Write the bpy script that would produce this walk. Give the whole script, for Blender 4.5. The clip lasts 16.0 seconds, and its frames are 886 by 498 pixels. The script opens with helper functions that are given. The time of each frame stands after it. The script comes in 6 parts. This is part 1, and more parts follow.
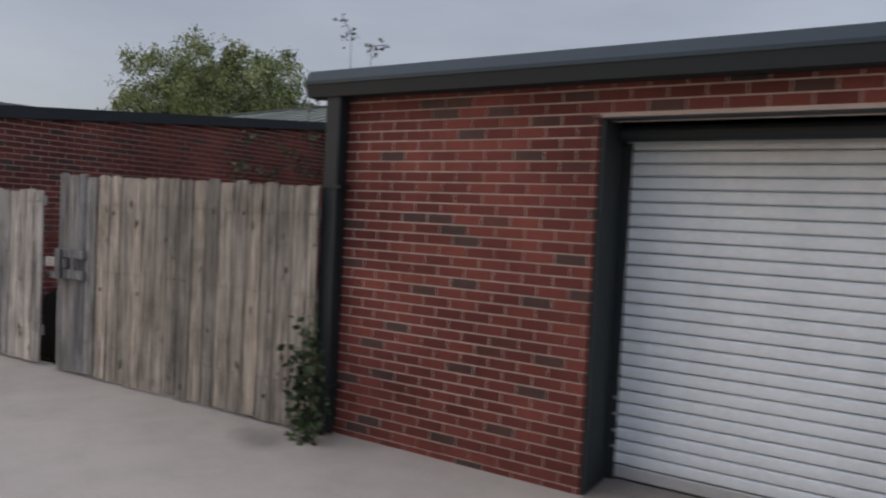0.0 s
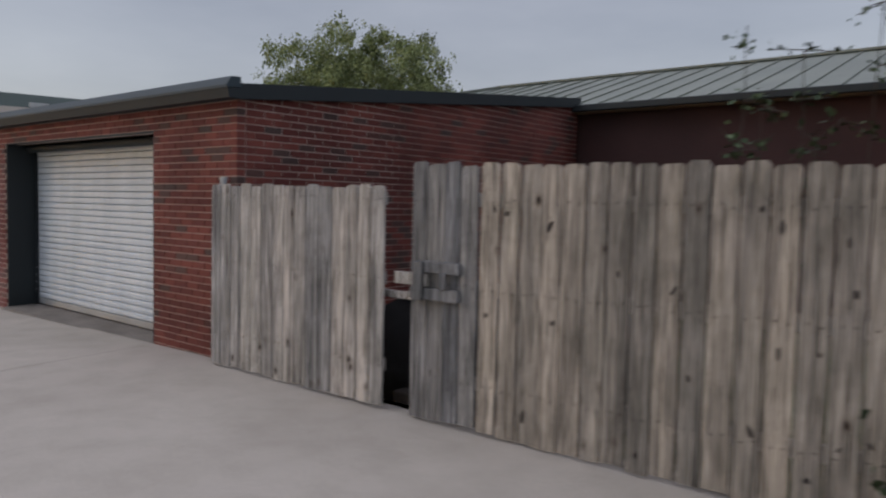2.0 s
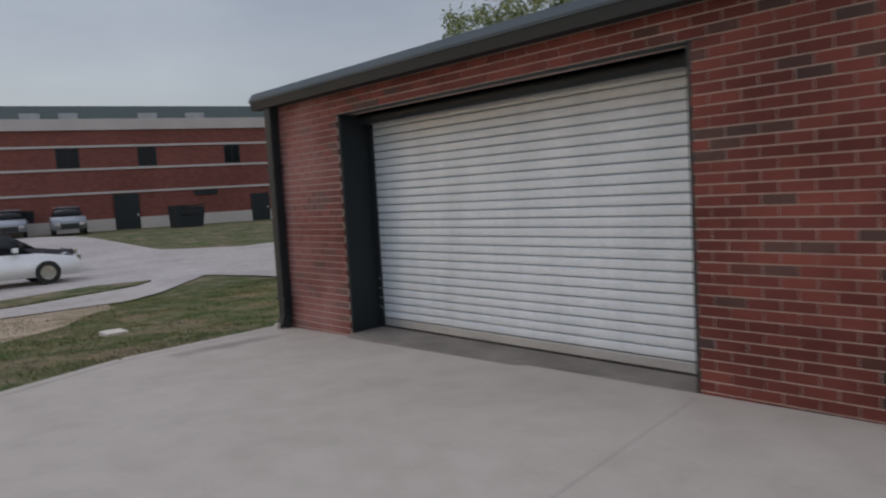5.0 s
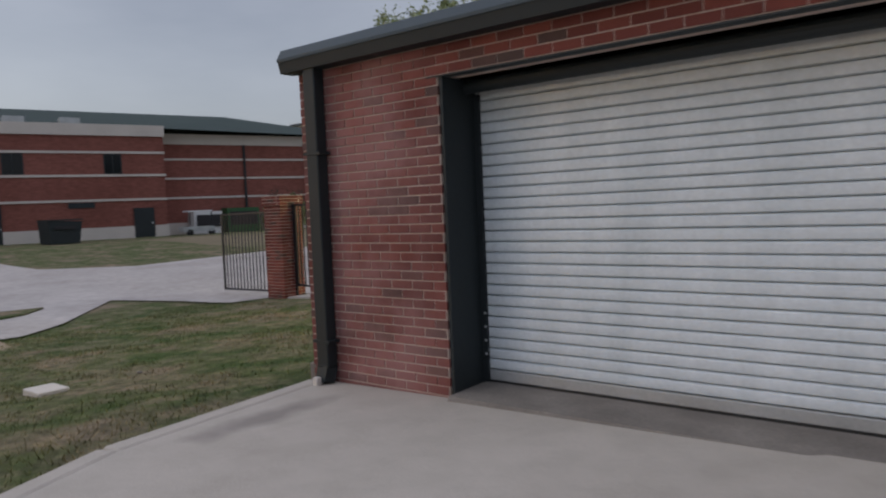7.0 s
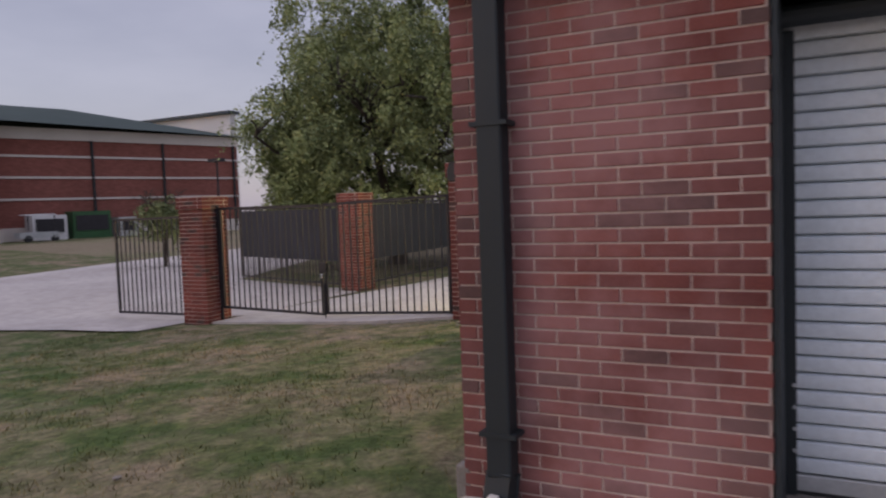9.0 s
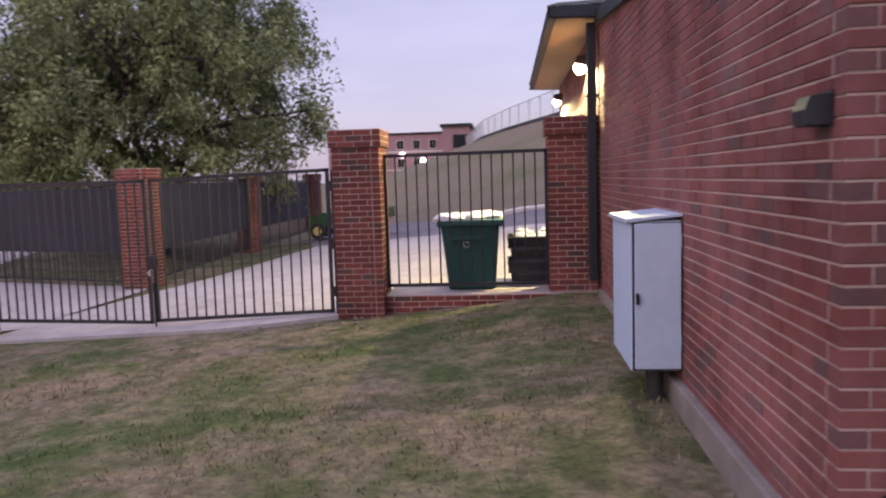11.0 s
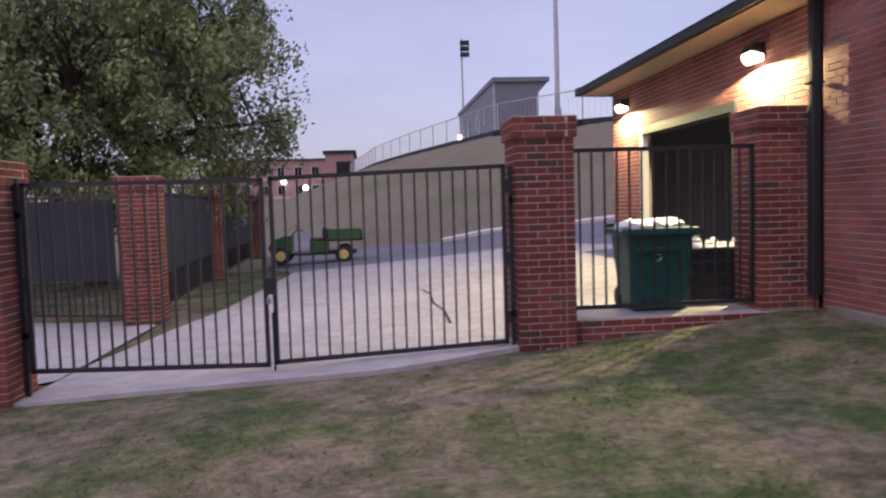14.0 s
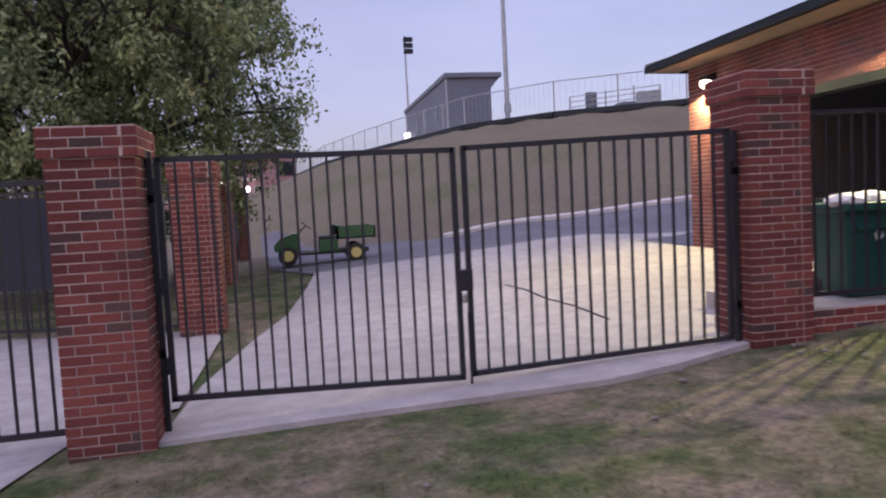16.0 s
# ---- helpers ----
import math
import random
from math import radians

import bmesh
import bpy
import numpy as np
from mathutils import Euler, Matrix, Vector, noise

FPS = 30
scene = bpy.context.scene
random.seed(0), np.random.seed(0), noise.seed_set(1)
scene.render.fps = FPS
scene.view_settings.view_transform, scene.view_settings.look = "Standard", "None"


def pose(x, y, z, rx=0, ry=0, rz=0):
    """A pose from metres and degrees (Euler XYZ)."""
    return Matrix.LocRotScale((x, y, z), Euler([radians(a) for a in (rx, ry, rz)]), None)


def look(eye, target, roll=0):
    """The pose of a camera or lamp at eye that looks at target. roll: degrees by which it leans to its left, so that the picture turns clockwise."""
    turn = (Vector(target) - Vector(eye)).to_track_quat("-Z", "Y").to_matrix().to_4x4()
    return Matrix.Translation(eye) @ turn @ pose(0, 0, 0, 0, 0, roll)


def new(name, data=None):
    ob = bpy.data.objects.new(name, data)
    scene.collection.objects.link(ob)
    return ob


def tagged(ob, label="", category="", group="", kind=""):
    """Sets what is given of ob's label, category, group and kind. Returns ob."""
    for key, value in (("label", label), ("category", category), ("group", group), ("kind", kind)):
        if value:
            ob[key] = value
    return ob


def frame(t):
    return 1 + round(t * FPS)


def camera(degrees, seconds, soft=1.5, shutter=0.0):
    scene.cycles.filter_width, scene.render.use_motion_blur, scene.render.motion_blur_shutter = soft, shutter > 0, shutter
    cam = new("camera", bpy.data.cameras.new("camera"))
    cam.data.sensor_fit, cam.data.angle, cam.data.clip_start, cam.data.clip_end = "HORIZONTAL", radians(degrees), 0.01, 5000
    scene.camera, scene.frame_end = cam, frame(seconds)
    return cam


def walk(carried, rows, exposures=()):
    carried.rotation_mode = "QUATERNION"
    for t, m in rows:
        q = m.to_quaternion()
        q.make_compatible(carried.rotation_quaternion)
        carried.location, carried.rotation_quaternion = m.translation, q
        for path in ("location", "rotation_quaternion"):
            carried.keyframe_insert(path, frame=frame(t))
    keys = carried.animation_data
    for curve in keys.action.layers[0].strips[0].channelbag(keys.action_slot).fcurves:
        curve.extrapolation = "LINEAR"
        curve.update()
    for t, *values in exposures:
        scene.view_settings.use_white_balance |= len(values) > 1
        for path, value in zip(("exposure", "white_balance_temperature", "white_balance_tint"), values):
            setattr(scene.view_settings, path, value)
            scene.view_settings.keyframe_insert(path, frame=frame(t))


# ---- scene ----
cam = camera(62.3, 16.0, soft=2.1, shutter=0.5)
PATH = [
    (0, (15.379, -3.851, 1.59), (14.31, -2.162, 1.513), 2.9),
    (0.5, (14.642, -3.849, 1.564), (13.499, -2.209, 1.495), 2.3),
    (1, (13.875, -3.854, 1.571), (12.682, -2.25, 1.508), 2.1),
    (1.5, (13.092, -3.882, 1.567), (11.865, -2.305, 1.478), 1.7),
    (2, (12.322, -3.905, 1.558), (11.054, -2.363, 1.437), 1.3),
    (2.5, (11.576, -4.026, 1.514), (10.281, -2.514, 1.33), 0.4),
    (3, (10.733, -4.069, 1.455), (9.425, -2.58, 1.187), -1.3),
    (3.5, (9.949, -4.071, 1.389), (8.63, -2.596, 1.1), -1.8),
    (4, (9.168, -4.077, 1.391), (7.799, -2.64, 1.145), -2.2),
    (4.5, (8.41, -4.07, 1.401), (6.971, -2.695, 1.201), -2.9),
    (5, (7.616, -4.158, 1.419), (6.123, -2.837, 1.262), -3.4),
    (5.2, (7.355, -4.141, 1.43), (5.847, -2.835, 1.282), -3.3),
    (7.5, (3.802, -3.865, 1.338), (2.638, -2.242, 1.238), -2.2),
    (8, (3.031, -3.736, 1.352), (1.932, -2.067, 1.267), -2.1),
    (8.2, (2.743, -3.659, 1.369), (1.667, -1.976, 1.284), -2.1),
    (10.3, (-0.15, -2.594, 1.466), (-0.613, -0.658, 1.271), -1.5),
    (10.5, (-0.411, -2.526, 1.432), (-0.789, -0.572, 1.235), -1.4),
    (11, (-1.063, -2.432, 1.412), (-1.241, -0.449, 1.221), -1.8),
    (11.5, (-1.648, -2.203, 1.377), (-1.675, -0.209, 1.218), -1.6),
    (12, (-2.226, -1.893, 1.353), (-2.142, 0.101, 1.235), -1.6),
    (12.5, (-2.775, -1.585, 1.306), (-2.6, 0.405, 1.209), -1.8),
    (13, (-3.375, -1.325, 1.287), (-3.138, 0.659, 1.189), -1.5),
    (13.5, (-3.917, -1.105, 1.259), (-3.695, 0.88, 1.156), -1.5),
    (14, (-4.489, -0.783, 1.212), (-4.293, 1.204, 1.09), -1.8),
    (14.5, (-5.034, -0.472, 1.195), (-4.801, 1.508, 1.033), -2.8),
    (15, (-5.617, -0.075, 1.171), (-5.331, 1.896, 0.998), -2.5),
    (15.5, (-6.174, 0.264, 1.142), (-5.843, 2.231, 1.007), -3.0),
    (16, (-6.641, 0.75, 1.108), (-6.264, 2.71, 0.978), -3.0),
]
EXPOSURES = [(0, -0.1, 6350, 11), (2.5, -0.17, 6350, 11), (5.2, -0.2, 6300, 9), (8.2, -0.2, 6250, 15), (10.3, 0.34, 6350, 36), (11.5, 0.31, 5800, 39), (13.5, 0.13, 5780, 36), (16, 0.11, 5660, 35)]
walk(cam, [(t, look(eye, target, roll)) for t, eye, target, roll in PATH], EXPOSURES)

# ---- world and light ----
SUN_DIR = (-0.55, -0.5, 0.67)
world = bpy.data.worlds.new("dusk_sky")
scene.world = world
world.use_nodes = True
wt = world.node_tree
wt.nodes.clear()


def wn(kind, **kw):
    n = wt.nodes.new(kind)
    for k, v in kw.items():
        n.inputs[k].default_value = v
    return n


sky = wt.nodes.new("ShaderNodeTexSky")
sky.sky_type, sky.sun_disc = "NISHITA", False
sky.sun_elevation, sky.sun_rotation = radians(6), radians(228)
tc = wt.nodes.new("ShaderNodeTexCoord")
cloud = wn("ShaderNodeTexNoise", Scale=2.2, Detail=5.0, Roughness=0.55)
stretch = wn("ShaderNodeMapping")
stretch.inputs["Scale"].default_value = (1.0, 1.0, 3.5)
wt.links.new(tc.outputs["Generated"], stretch.inputs["Vector"])
wt.links.new(stretch.outputs["Vector"], cloud.inputs["Vector"])
cramp = wt.nodes.new("ShaderNodeValToRGB")
cramp.color_ramp.elements[0].position, cramp.color_ramp.elements[0].color = 0.3, (0.40, 0.41, 0.50, 1)
cramp.color_ramp.elements[1].position, cramp.color_ramp.elements[1].color = 0.75, (0.56, 0.565, 0.65, 1)
wt.links.new(cloud.outputs["Fac"], cramp.inputs["Fac"])
bg1, bg2 = wn("ShaderNodeBackground", Strength=0.06), wn("ShaderNodeBackground", Strength=0.92)
wt.links.new(sky.outputs["Color"], bg1.inputs["Color"])
# An overcast sky is brighter overhead than at its rim.
sep = wt.nodes.new("ShaderNodeSeparateXYZ")
wt.links.new(tc.outputs["Generated"], sep.inputs[0])
lift = wt.nodes.new("ShaderNodeMapRange")
lift.interpolation_type = "SMOOTHSTEP"
for i, v in ((1, 0.3), (2, 1.0), (3, 0.78), (4, 2.15)):
    lift.inputs[i].default_value = v
wt.links.new(sep.outputs["Z"], lift.inputs[0])
vmul = wt.nodes.new("ShaderNodeVectorMath")
vmul.operation = "SCALE"
wt.links.new(cramp.outputs["Color"], vmul.inputs[0])
wt.links.new(lift.outputs[0], vmul.inputs["Scale"])
wt.links.new(vmul.outputs[0], bg2.inputs["Color"])
addsh, wout = wt.nodes.new("ShaderNodeAddShader"), wt.nodes.new("ShaderNodeOutputWorld")
wt.links.new(bg1.outputs[0], addsh.inputs[0])
wt.links.new(bg2.outputs[0], addsh.inputs[1])
wt.links.new(addsh.outputs[0], wout.inputs["Surface"])

sun_data = bpy.data.lights.new("sun", "SUN")
sun_data.energy, sun_data.angle, sun_data.color = 0.5, radians(40), (1.0, 0.96, 0.92)
sun = new("sun", sun_data)
sun.matrix_world = look(Vector(SUN_DIR) * 40, (0, 0, 0))


# ---- materials ----
def srgb(r, g, b):
    return tuple((c / 12.92 if c <= 0.04045 else ((c + 0.055) / 1.055) ** 2.4) for c in (r, g, b)) + (1.0,)


class Mat:
    """A node material with a Principled shader, and short hands for its texture nodes in world space."""

    def __init__(self, name, rough=0.7, metal=0.0, spec=0.5):
        self.m = bpy.data.materials.new(name)
        self.m.use_nodes = True
        self.t = self.m.node_tree
        self.b = self.t.nodes["Principled BSDF"]
        self.b.inputs["Roughness"].default_value = rough
        self.b.inputs["Metallic"].default_value = metal
        self.b.inputs["Specular IOR Level"].default_value = spec
        self.pos = self.t.nodes.new("ShaderNodeNewGeometry").outputs["Position"]

    def link(self, a, b):
        self.t.links.new(a, b)

    def scaled(self, sx, sy, sz, src=None):
        n = self.t.nodes.new("ShaderNodeMapping")
        n.inputs["Scale"].default_value = (sx, sy, sz)
        self.link(src or self.pos, n.inputs["Vector"])
        return n.outputs["Vector"]

    def noise(self, scale, detail=4.0, rough=0.55, vec=None, distort=0.0):
        n = self.t.nodes.new("ShaderNodeTexNoise")
        n.inputs["Scale"].default_value, n.inputs["Detail"].default_value = scale, detail
        n.inputs["Roughness"].default_value, n.inputs["Distortion"].default_value = rough, distort
        self.link(vec or self.pos, n.inputs["Vector"])
        return n.outputs["Fac"]

    def voronoi(self, scale, vec=None):
        n = self.t.nodes.new("ShaderNodeTexVoronoi")
        n.inputs["Scale"].default_value = scale
        self.link(vec or self.pos, n.inputs["Vector"])
        return n.outputs["Distance"]

    def ramp(self, fac, *stops):
        n = self.t.nodes.new("ShaderNodeValToRGB")
        e = n.color_ramp.elements
        while len(e) < len(stops):
            e.new(0.5)
        for k, (p, c) in zip(e, stops):
            k.position = p
            k.color = c if len(c) == 4 else (*c, 1.0)
        self.link(fac, n.inputs["Fac"])
        return n.outputs["Color"]

    def mix(self, a, b, fac, mode="MIX"):
        n = self.t.nodes.new("ShaderNodeMix")
        n.data_type, n.blend_type = "RGBA", mode
        for sock, v in ((n.inputs[0], fac), (n.inputs[6], a), (n.inputs[7], b)):
            if hasattr(v, "is_output"):
                self.link(v, sock)
            else:
                sock.default_value = v if isinstance(v, float) else ((*v, 1.0) if len(v) == 3 else v)
        return n.outputs[2]

    def math(self, op, a, b=0.0):
        n = self.t.nodes.new("ShaderNodeMath")
        n.operation = op
        for sock, v in ((n.inputs[0], a), (n.inputs[1], b)):
            if hasattr(v, "is_output"):
                self.link(v, sock)
            else:
                sock.default_value = v
        return n.outputs[0]

    def piece_random(self):
        o = self.t.nodes.new("ShaderNodeObjectInfo").outputs["Random"]
        g = self.t.nodes.new("ShaderNodeNewGeometry").outputs["Random Per Island"]
        return self.math("FRACT", self.math("ADD", self.math("MULTIPLY", o, 7.31), g))

    def color(self, c):
        if hasattr(c, "is_output"):
            self.link(c, self.b.inputs["Base Color"])
        else:
            self.b.inputs["Base Color"].default_value = c if len(c) == 4 else (*c, 1.0)
        return self

    def rough(self, r):
        self.link(r, self.b.inputs["Roughness"])
        return self

    def bump(self, h, strength=0.3, dist=0.01):
        n = self.t.nodes.new("ShaderNodeBump")
        n.inputs["Strength"].default_value, n.inputs["Distance"].default_value = strength, dist
        self.link(h, n.inputs["Height"])
        self.link(n.outputs["Normal"], self.b.inputs["Normal"])
        return self


def plain(name, c, rough=0.6, metal=0.0, vary=0.25, scale=6.0, bump=0.08):
    """Paint, plastic or metal of one colour, uneven at two scales."""
    k = Mat(name, rough, metal)
    lo, hi = tuple(v * (1 - vary) for v in c), tuple(min(1, v * (1 + vary)) for v in c)
    big, fine = k.noise(scale * 0.25, 3), k.noise(scale * 6, 4)
    k.color(k.mix(k.ramp(big, (0.3, lo), (0.7, hi)), k.ramp(fine, (0.3, lo), (0.7, hi)), 0.4))
    k.rough(k.math("ADD", k.math("MULTIPLY", fine, 0.18), rough - 0.09))
    return k.bump(fine, bump, 0.004).m


def glow(name, c, strength):
    k = Mat(name)
    k.b.inputs["Emission Color"].default_value, k.b.inputs["Emission Strength"].default_value = (*c, 1), strength
    return k.color(c).m


def brick_material(name, reds, darks):
    k = Mat(name, 0.85, 0, 0.3)
    r = k.piece_random()
    c = k.ramp(r, (0.0, reds[0]), (0.28, reds[1]), (0.55, reds[2]), (0.88, reds[2]), (0.91, darks[0]), (1.0, darks[1]))
    c.node.color_ramp.interpolation = "LINEAR"
    stain = k.noise(1.1, 4)
    grain = k.noise(95, 5, 0.65)
    c = k.mix(c, k.ramp(stain, (0.35, (0.62, 0.58, 0.58)), (0.65, (1.12, 1.1, 1.08))), 1.0, "MULTIPLY")
    c = k.mix(c, k.ramp(grain, (0.3, (0.7, 0.68, 0.66)), (0.7, (1.25, 1.25, 1.25))), 0.8, "MULTIPLY")
    # Noise patches turn the bricks paler and pinker around the lawn-side corner.
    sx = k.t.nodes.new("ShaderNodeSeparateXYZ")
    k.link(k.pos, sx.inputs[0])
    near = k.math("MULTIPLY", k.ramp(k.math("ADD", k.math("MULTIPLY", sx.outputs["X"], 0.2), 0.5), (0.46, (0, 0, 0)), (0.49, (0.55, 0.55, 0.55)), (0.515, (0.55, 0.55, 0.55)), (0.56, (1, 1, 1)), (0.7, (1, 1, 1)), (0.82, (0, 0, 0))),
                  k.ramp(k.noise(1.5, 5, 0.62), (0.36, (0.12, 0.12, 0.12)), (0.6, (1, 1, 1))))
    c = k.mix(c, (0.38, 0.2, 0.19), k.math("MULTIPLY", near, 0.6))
    k.color(c)
    return k.bump(grain, 0.35, 0.004).m


BRICK = brick_material("red_brick", ((0.176, 0.05, 0.039), (0.215, 0.063, 0.048), (0.145, 0.042, 0.034)), ((0.108, 0.057, 0.048), (0.075, 0.05, 0.045)))
k = Mat("mortar", 0.95, 0, 0.2)
f = k.noise(140, 4)
k.color(k.mix(k.ramp(k.noise(1.6, 3), (0.3, (0.42, 0.32, 0.27)), (0.7, (0.58, 0.465, 0.4))), k.ramp(f, (0.3, (0.7, 0.7, 0.7)), (0.7, (1.15, 1.15, 1.15))), 1.0, "MULTIPLY"))
MORTAR = k.bump(f, 0.4, 0.003).m

k = Mat("concrete_slab", 0.9, 0, 0.3)
big, mid, fine = k.noise(0.55, 5, 0.6), k.noise(3.2, 4), k.noise(130, 4, 0.7)
c = k.ramp(big, (0.3, (0.40, 0.358, 0.308)), (0.5, (0.44, 0.396, 0.343)), (0.72, (0.475, 0.429, 0.374)))
c = k.mix(c, k.ramp(mid, (0.32, (0.93, 0.93, 0.92)), (0.6, (1.03, 1.03, 1.03))), 1.0, "MULTIPLY")
c = k.mix(c, k.ramp(fine, (0.25, (0.75, 0.74, 0.73)), (0.7, (1.14, 1.14, 1.13))), 0.8, "MULTIPLY")
c = k.mix(c, (0.2, 0.18, 0.165), k.ramp(k.voronoi(2.1), (0.0, (0.55, 0.55, 0.55)), (0.022, (0, 0, 0))))
for (sx, sy), (rx, ry) in (((0.62, -0.95), (0.3, 1.15)), ((11.75, -0.3), (0.5, 0.4)), ((9.2, -2.9), (0.9, 0.35))):
    off = k.t.nodes.new("ShaderNodeMapping")
    off.inputs["Location"].default_value = (-sx / rx, -sy / ry, 0)
    off.inputs["Scale"].default_value = (1 / rx, 1 / ry, 0)
    k.link(k.pos, off.inputs["Vector"])
    ln = k.t.nodes.new("ShaderNodeVectorMath")
    ln.operation = "LENGTH"
    k.link(off.outputs["Vector"], ln.inputs[0])
    wet = k.ramp(k.math("ADD", ln.outputs["Value"], k.math("MULTIPLY", mid, 0.7)), (0.55, (1, 1, 1)), (1.35, (0, 0, 0)))
    c = k.mix(c, (0.17, 0.15, 0.135), k.math("MULTIPLY", wet, 0.6))
k.color(c)
CONCRETE = k.bump(fine, 0.25, 0.003).m

k = Mat("worn_threshold_concrete", 0.92, 0, 0.25)
fine = k.noise(90, 4)
c = k.ramp(k.noise(2.5, 5), (0.3, (0.17, 0.15, 0.13)), (0.7, (0.27, 0.24, 0.21)))
k.color(k.mix(c, k.ramp(fine, (0.3, (0.75, 0.75, 0.75)), (0.7, (1.15, 1.15, 1.15))), 1.0, "MULTIPLY"))
THRESHOLD = k.bump(fine, 0.3, 0.003).m

k = Mat("road_concrete", 0.9, 0, 0.3)
fine = k.noise(60, 4, 0.7)
c = k.ramp(k.noise(0.35, 5), (0.3, (0.35, 0.315, 0.29)), (0.7, (0.46, 0.42, 0.39)))
c = k.mix(c, k.ramp(k.noise(4.5, 4), (0.3, (0.82, 0.82, 0.82)), (0.65, (1.06, 1.06, 1.06))), 1.0, "MULTIPLY")
k.color(k.mix(c, k.ramp(fine, (0.3, (0.85, 0.85, 0.85)), (0.7, (1.1, 1.1, 1.1))), 1.0, "MULTIPLY"))
ROAD = k.bump(fine, 0.2, 0.003).m

k = Mat("asphalt", 0.9, 0, 0.3)
fine = k.noise(80, 4, 0.7)
c = k.ramp(k.noise(0.5, 5), (0.3, (0.13, 0.12, 0.125)), (0.7, (0.2, 0.19, 0.2)))
k.color(k.mix(c, k.ramp(fine, (0.3, (0.7, 0.7, 0.7)), (0.7, (1.2, 1.2, 1.2))), 1.0, "MULTIPLY"))
ASPHALT = k.bump(fine, 0.4, 0.004).m


def lawn_color(k):
    """Patches of dry straw, bare soil and green, the same for the soil sheet and the blades on it."""
    a, b, d = k.noise(0.75, 5, 0.6), k.noise(2.6, 4, 0.6), k.noise(22, 4, 0.7)
    c = k.ramp(a, (0.34, (0.235, 0.175, 0.128)), (0.43, (0.16, 0.135, 0.085)), (0.5, (0.095, 0.108, 0.045)), (0.62, (0.045, 0.085, 0.022)))
    c = k.mix(c, k.ramp(b, (0.38, (0.25, 0.195, 0.145)), (0.56, (0.075, 0.09, 0.04))), 0.45)
    c = k.mix(c, k.ramp(k.noise(7.5, 5, 0.68), (0.34, (0.62, 0.62, 0.6)), (0.5, (1.0, 1.0, 1.0)), (0.66, (1.36, 1.3, 1.2))), 0.85, "MULTIPLY")
    return k.mix(c, k.ramp(d, (0.3, (0.6, 0.6, 0.58)), (0.7, (1.35, 1.35, 1.3))), 0.85, "MULTIPLY"), d


k = Mat("dry_lawn_soil", 0.95, 0, 0.1)
c, d = lawn_color(k)
bare = k.ramp(k.noise(0.42, 4), (0.6, (0, 0, 0)), (0.72, (1, 1, 1)))
c = k.mix(c, (0.24, 0.18, 0.135), k.math("MULTIPLY", bare, 0.55))
k.color(c)
LAWN = k.bump(d, 0.8, 0.03).m
k = Mat("grass_blade", 0.8, 0, 0.15)
c, d = lawn_color(k)
k.color(k.mix(c, k.ramp(k.piece_random(), (0.0, (1.0, 1.0, 0.9)), (0.5, (1.25, 1.25, 1.05)), (1.0, (1.7, 1.5, 1.15))), 1.0, "MULTIPLY"))
BLADE = k.m

k = Mat("berm_dry_grass", 0.95, 0, 0.1)
fine = k.noise(9, 6, 0.75)
c = k.ramp(k.noise(0.16, 5, 0.6), (0.3, (0.165, 0.135, 0.088)), (0.5, (0.2, 0.165, 0.11)), (0.7, (0.14, 0.142, 0.07)))
k.color(k.mix(c, k.ramp(fine, (0.3, (0.7, 0.7, 0.7)), (0.7, (1.25, 1.25, 1.25))), 1.0, "MULTIPLY"))
BERM = k.bump(fine, 0.6, 0.06).m

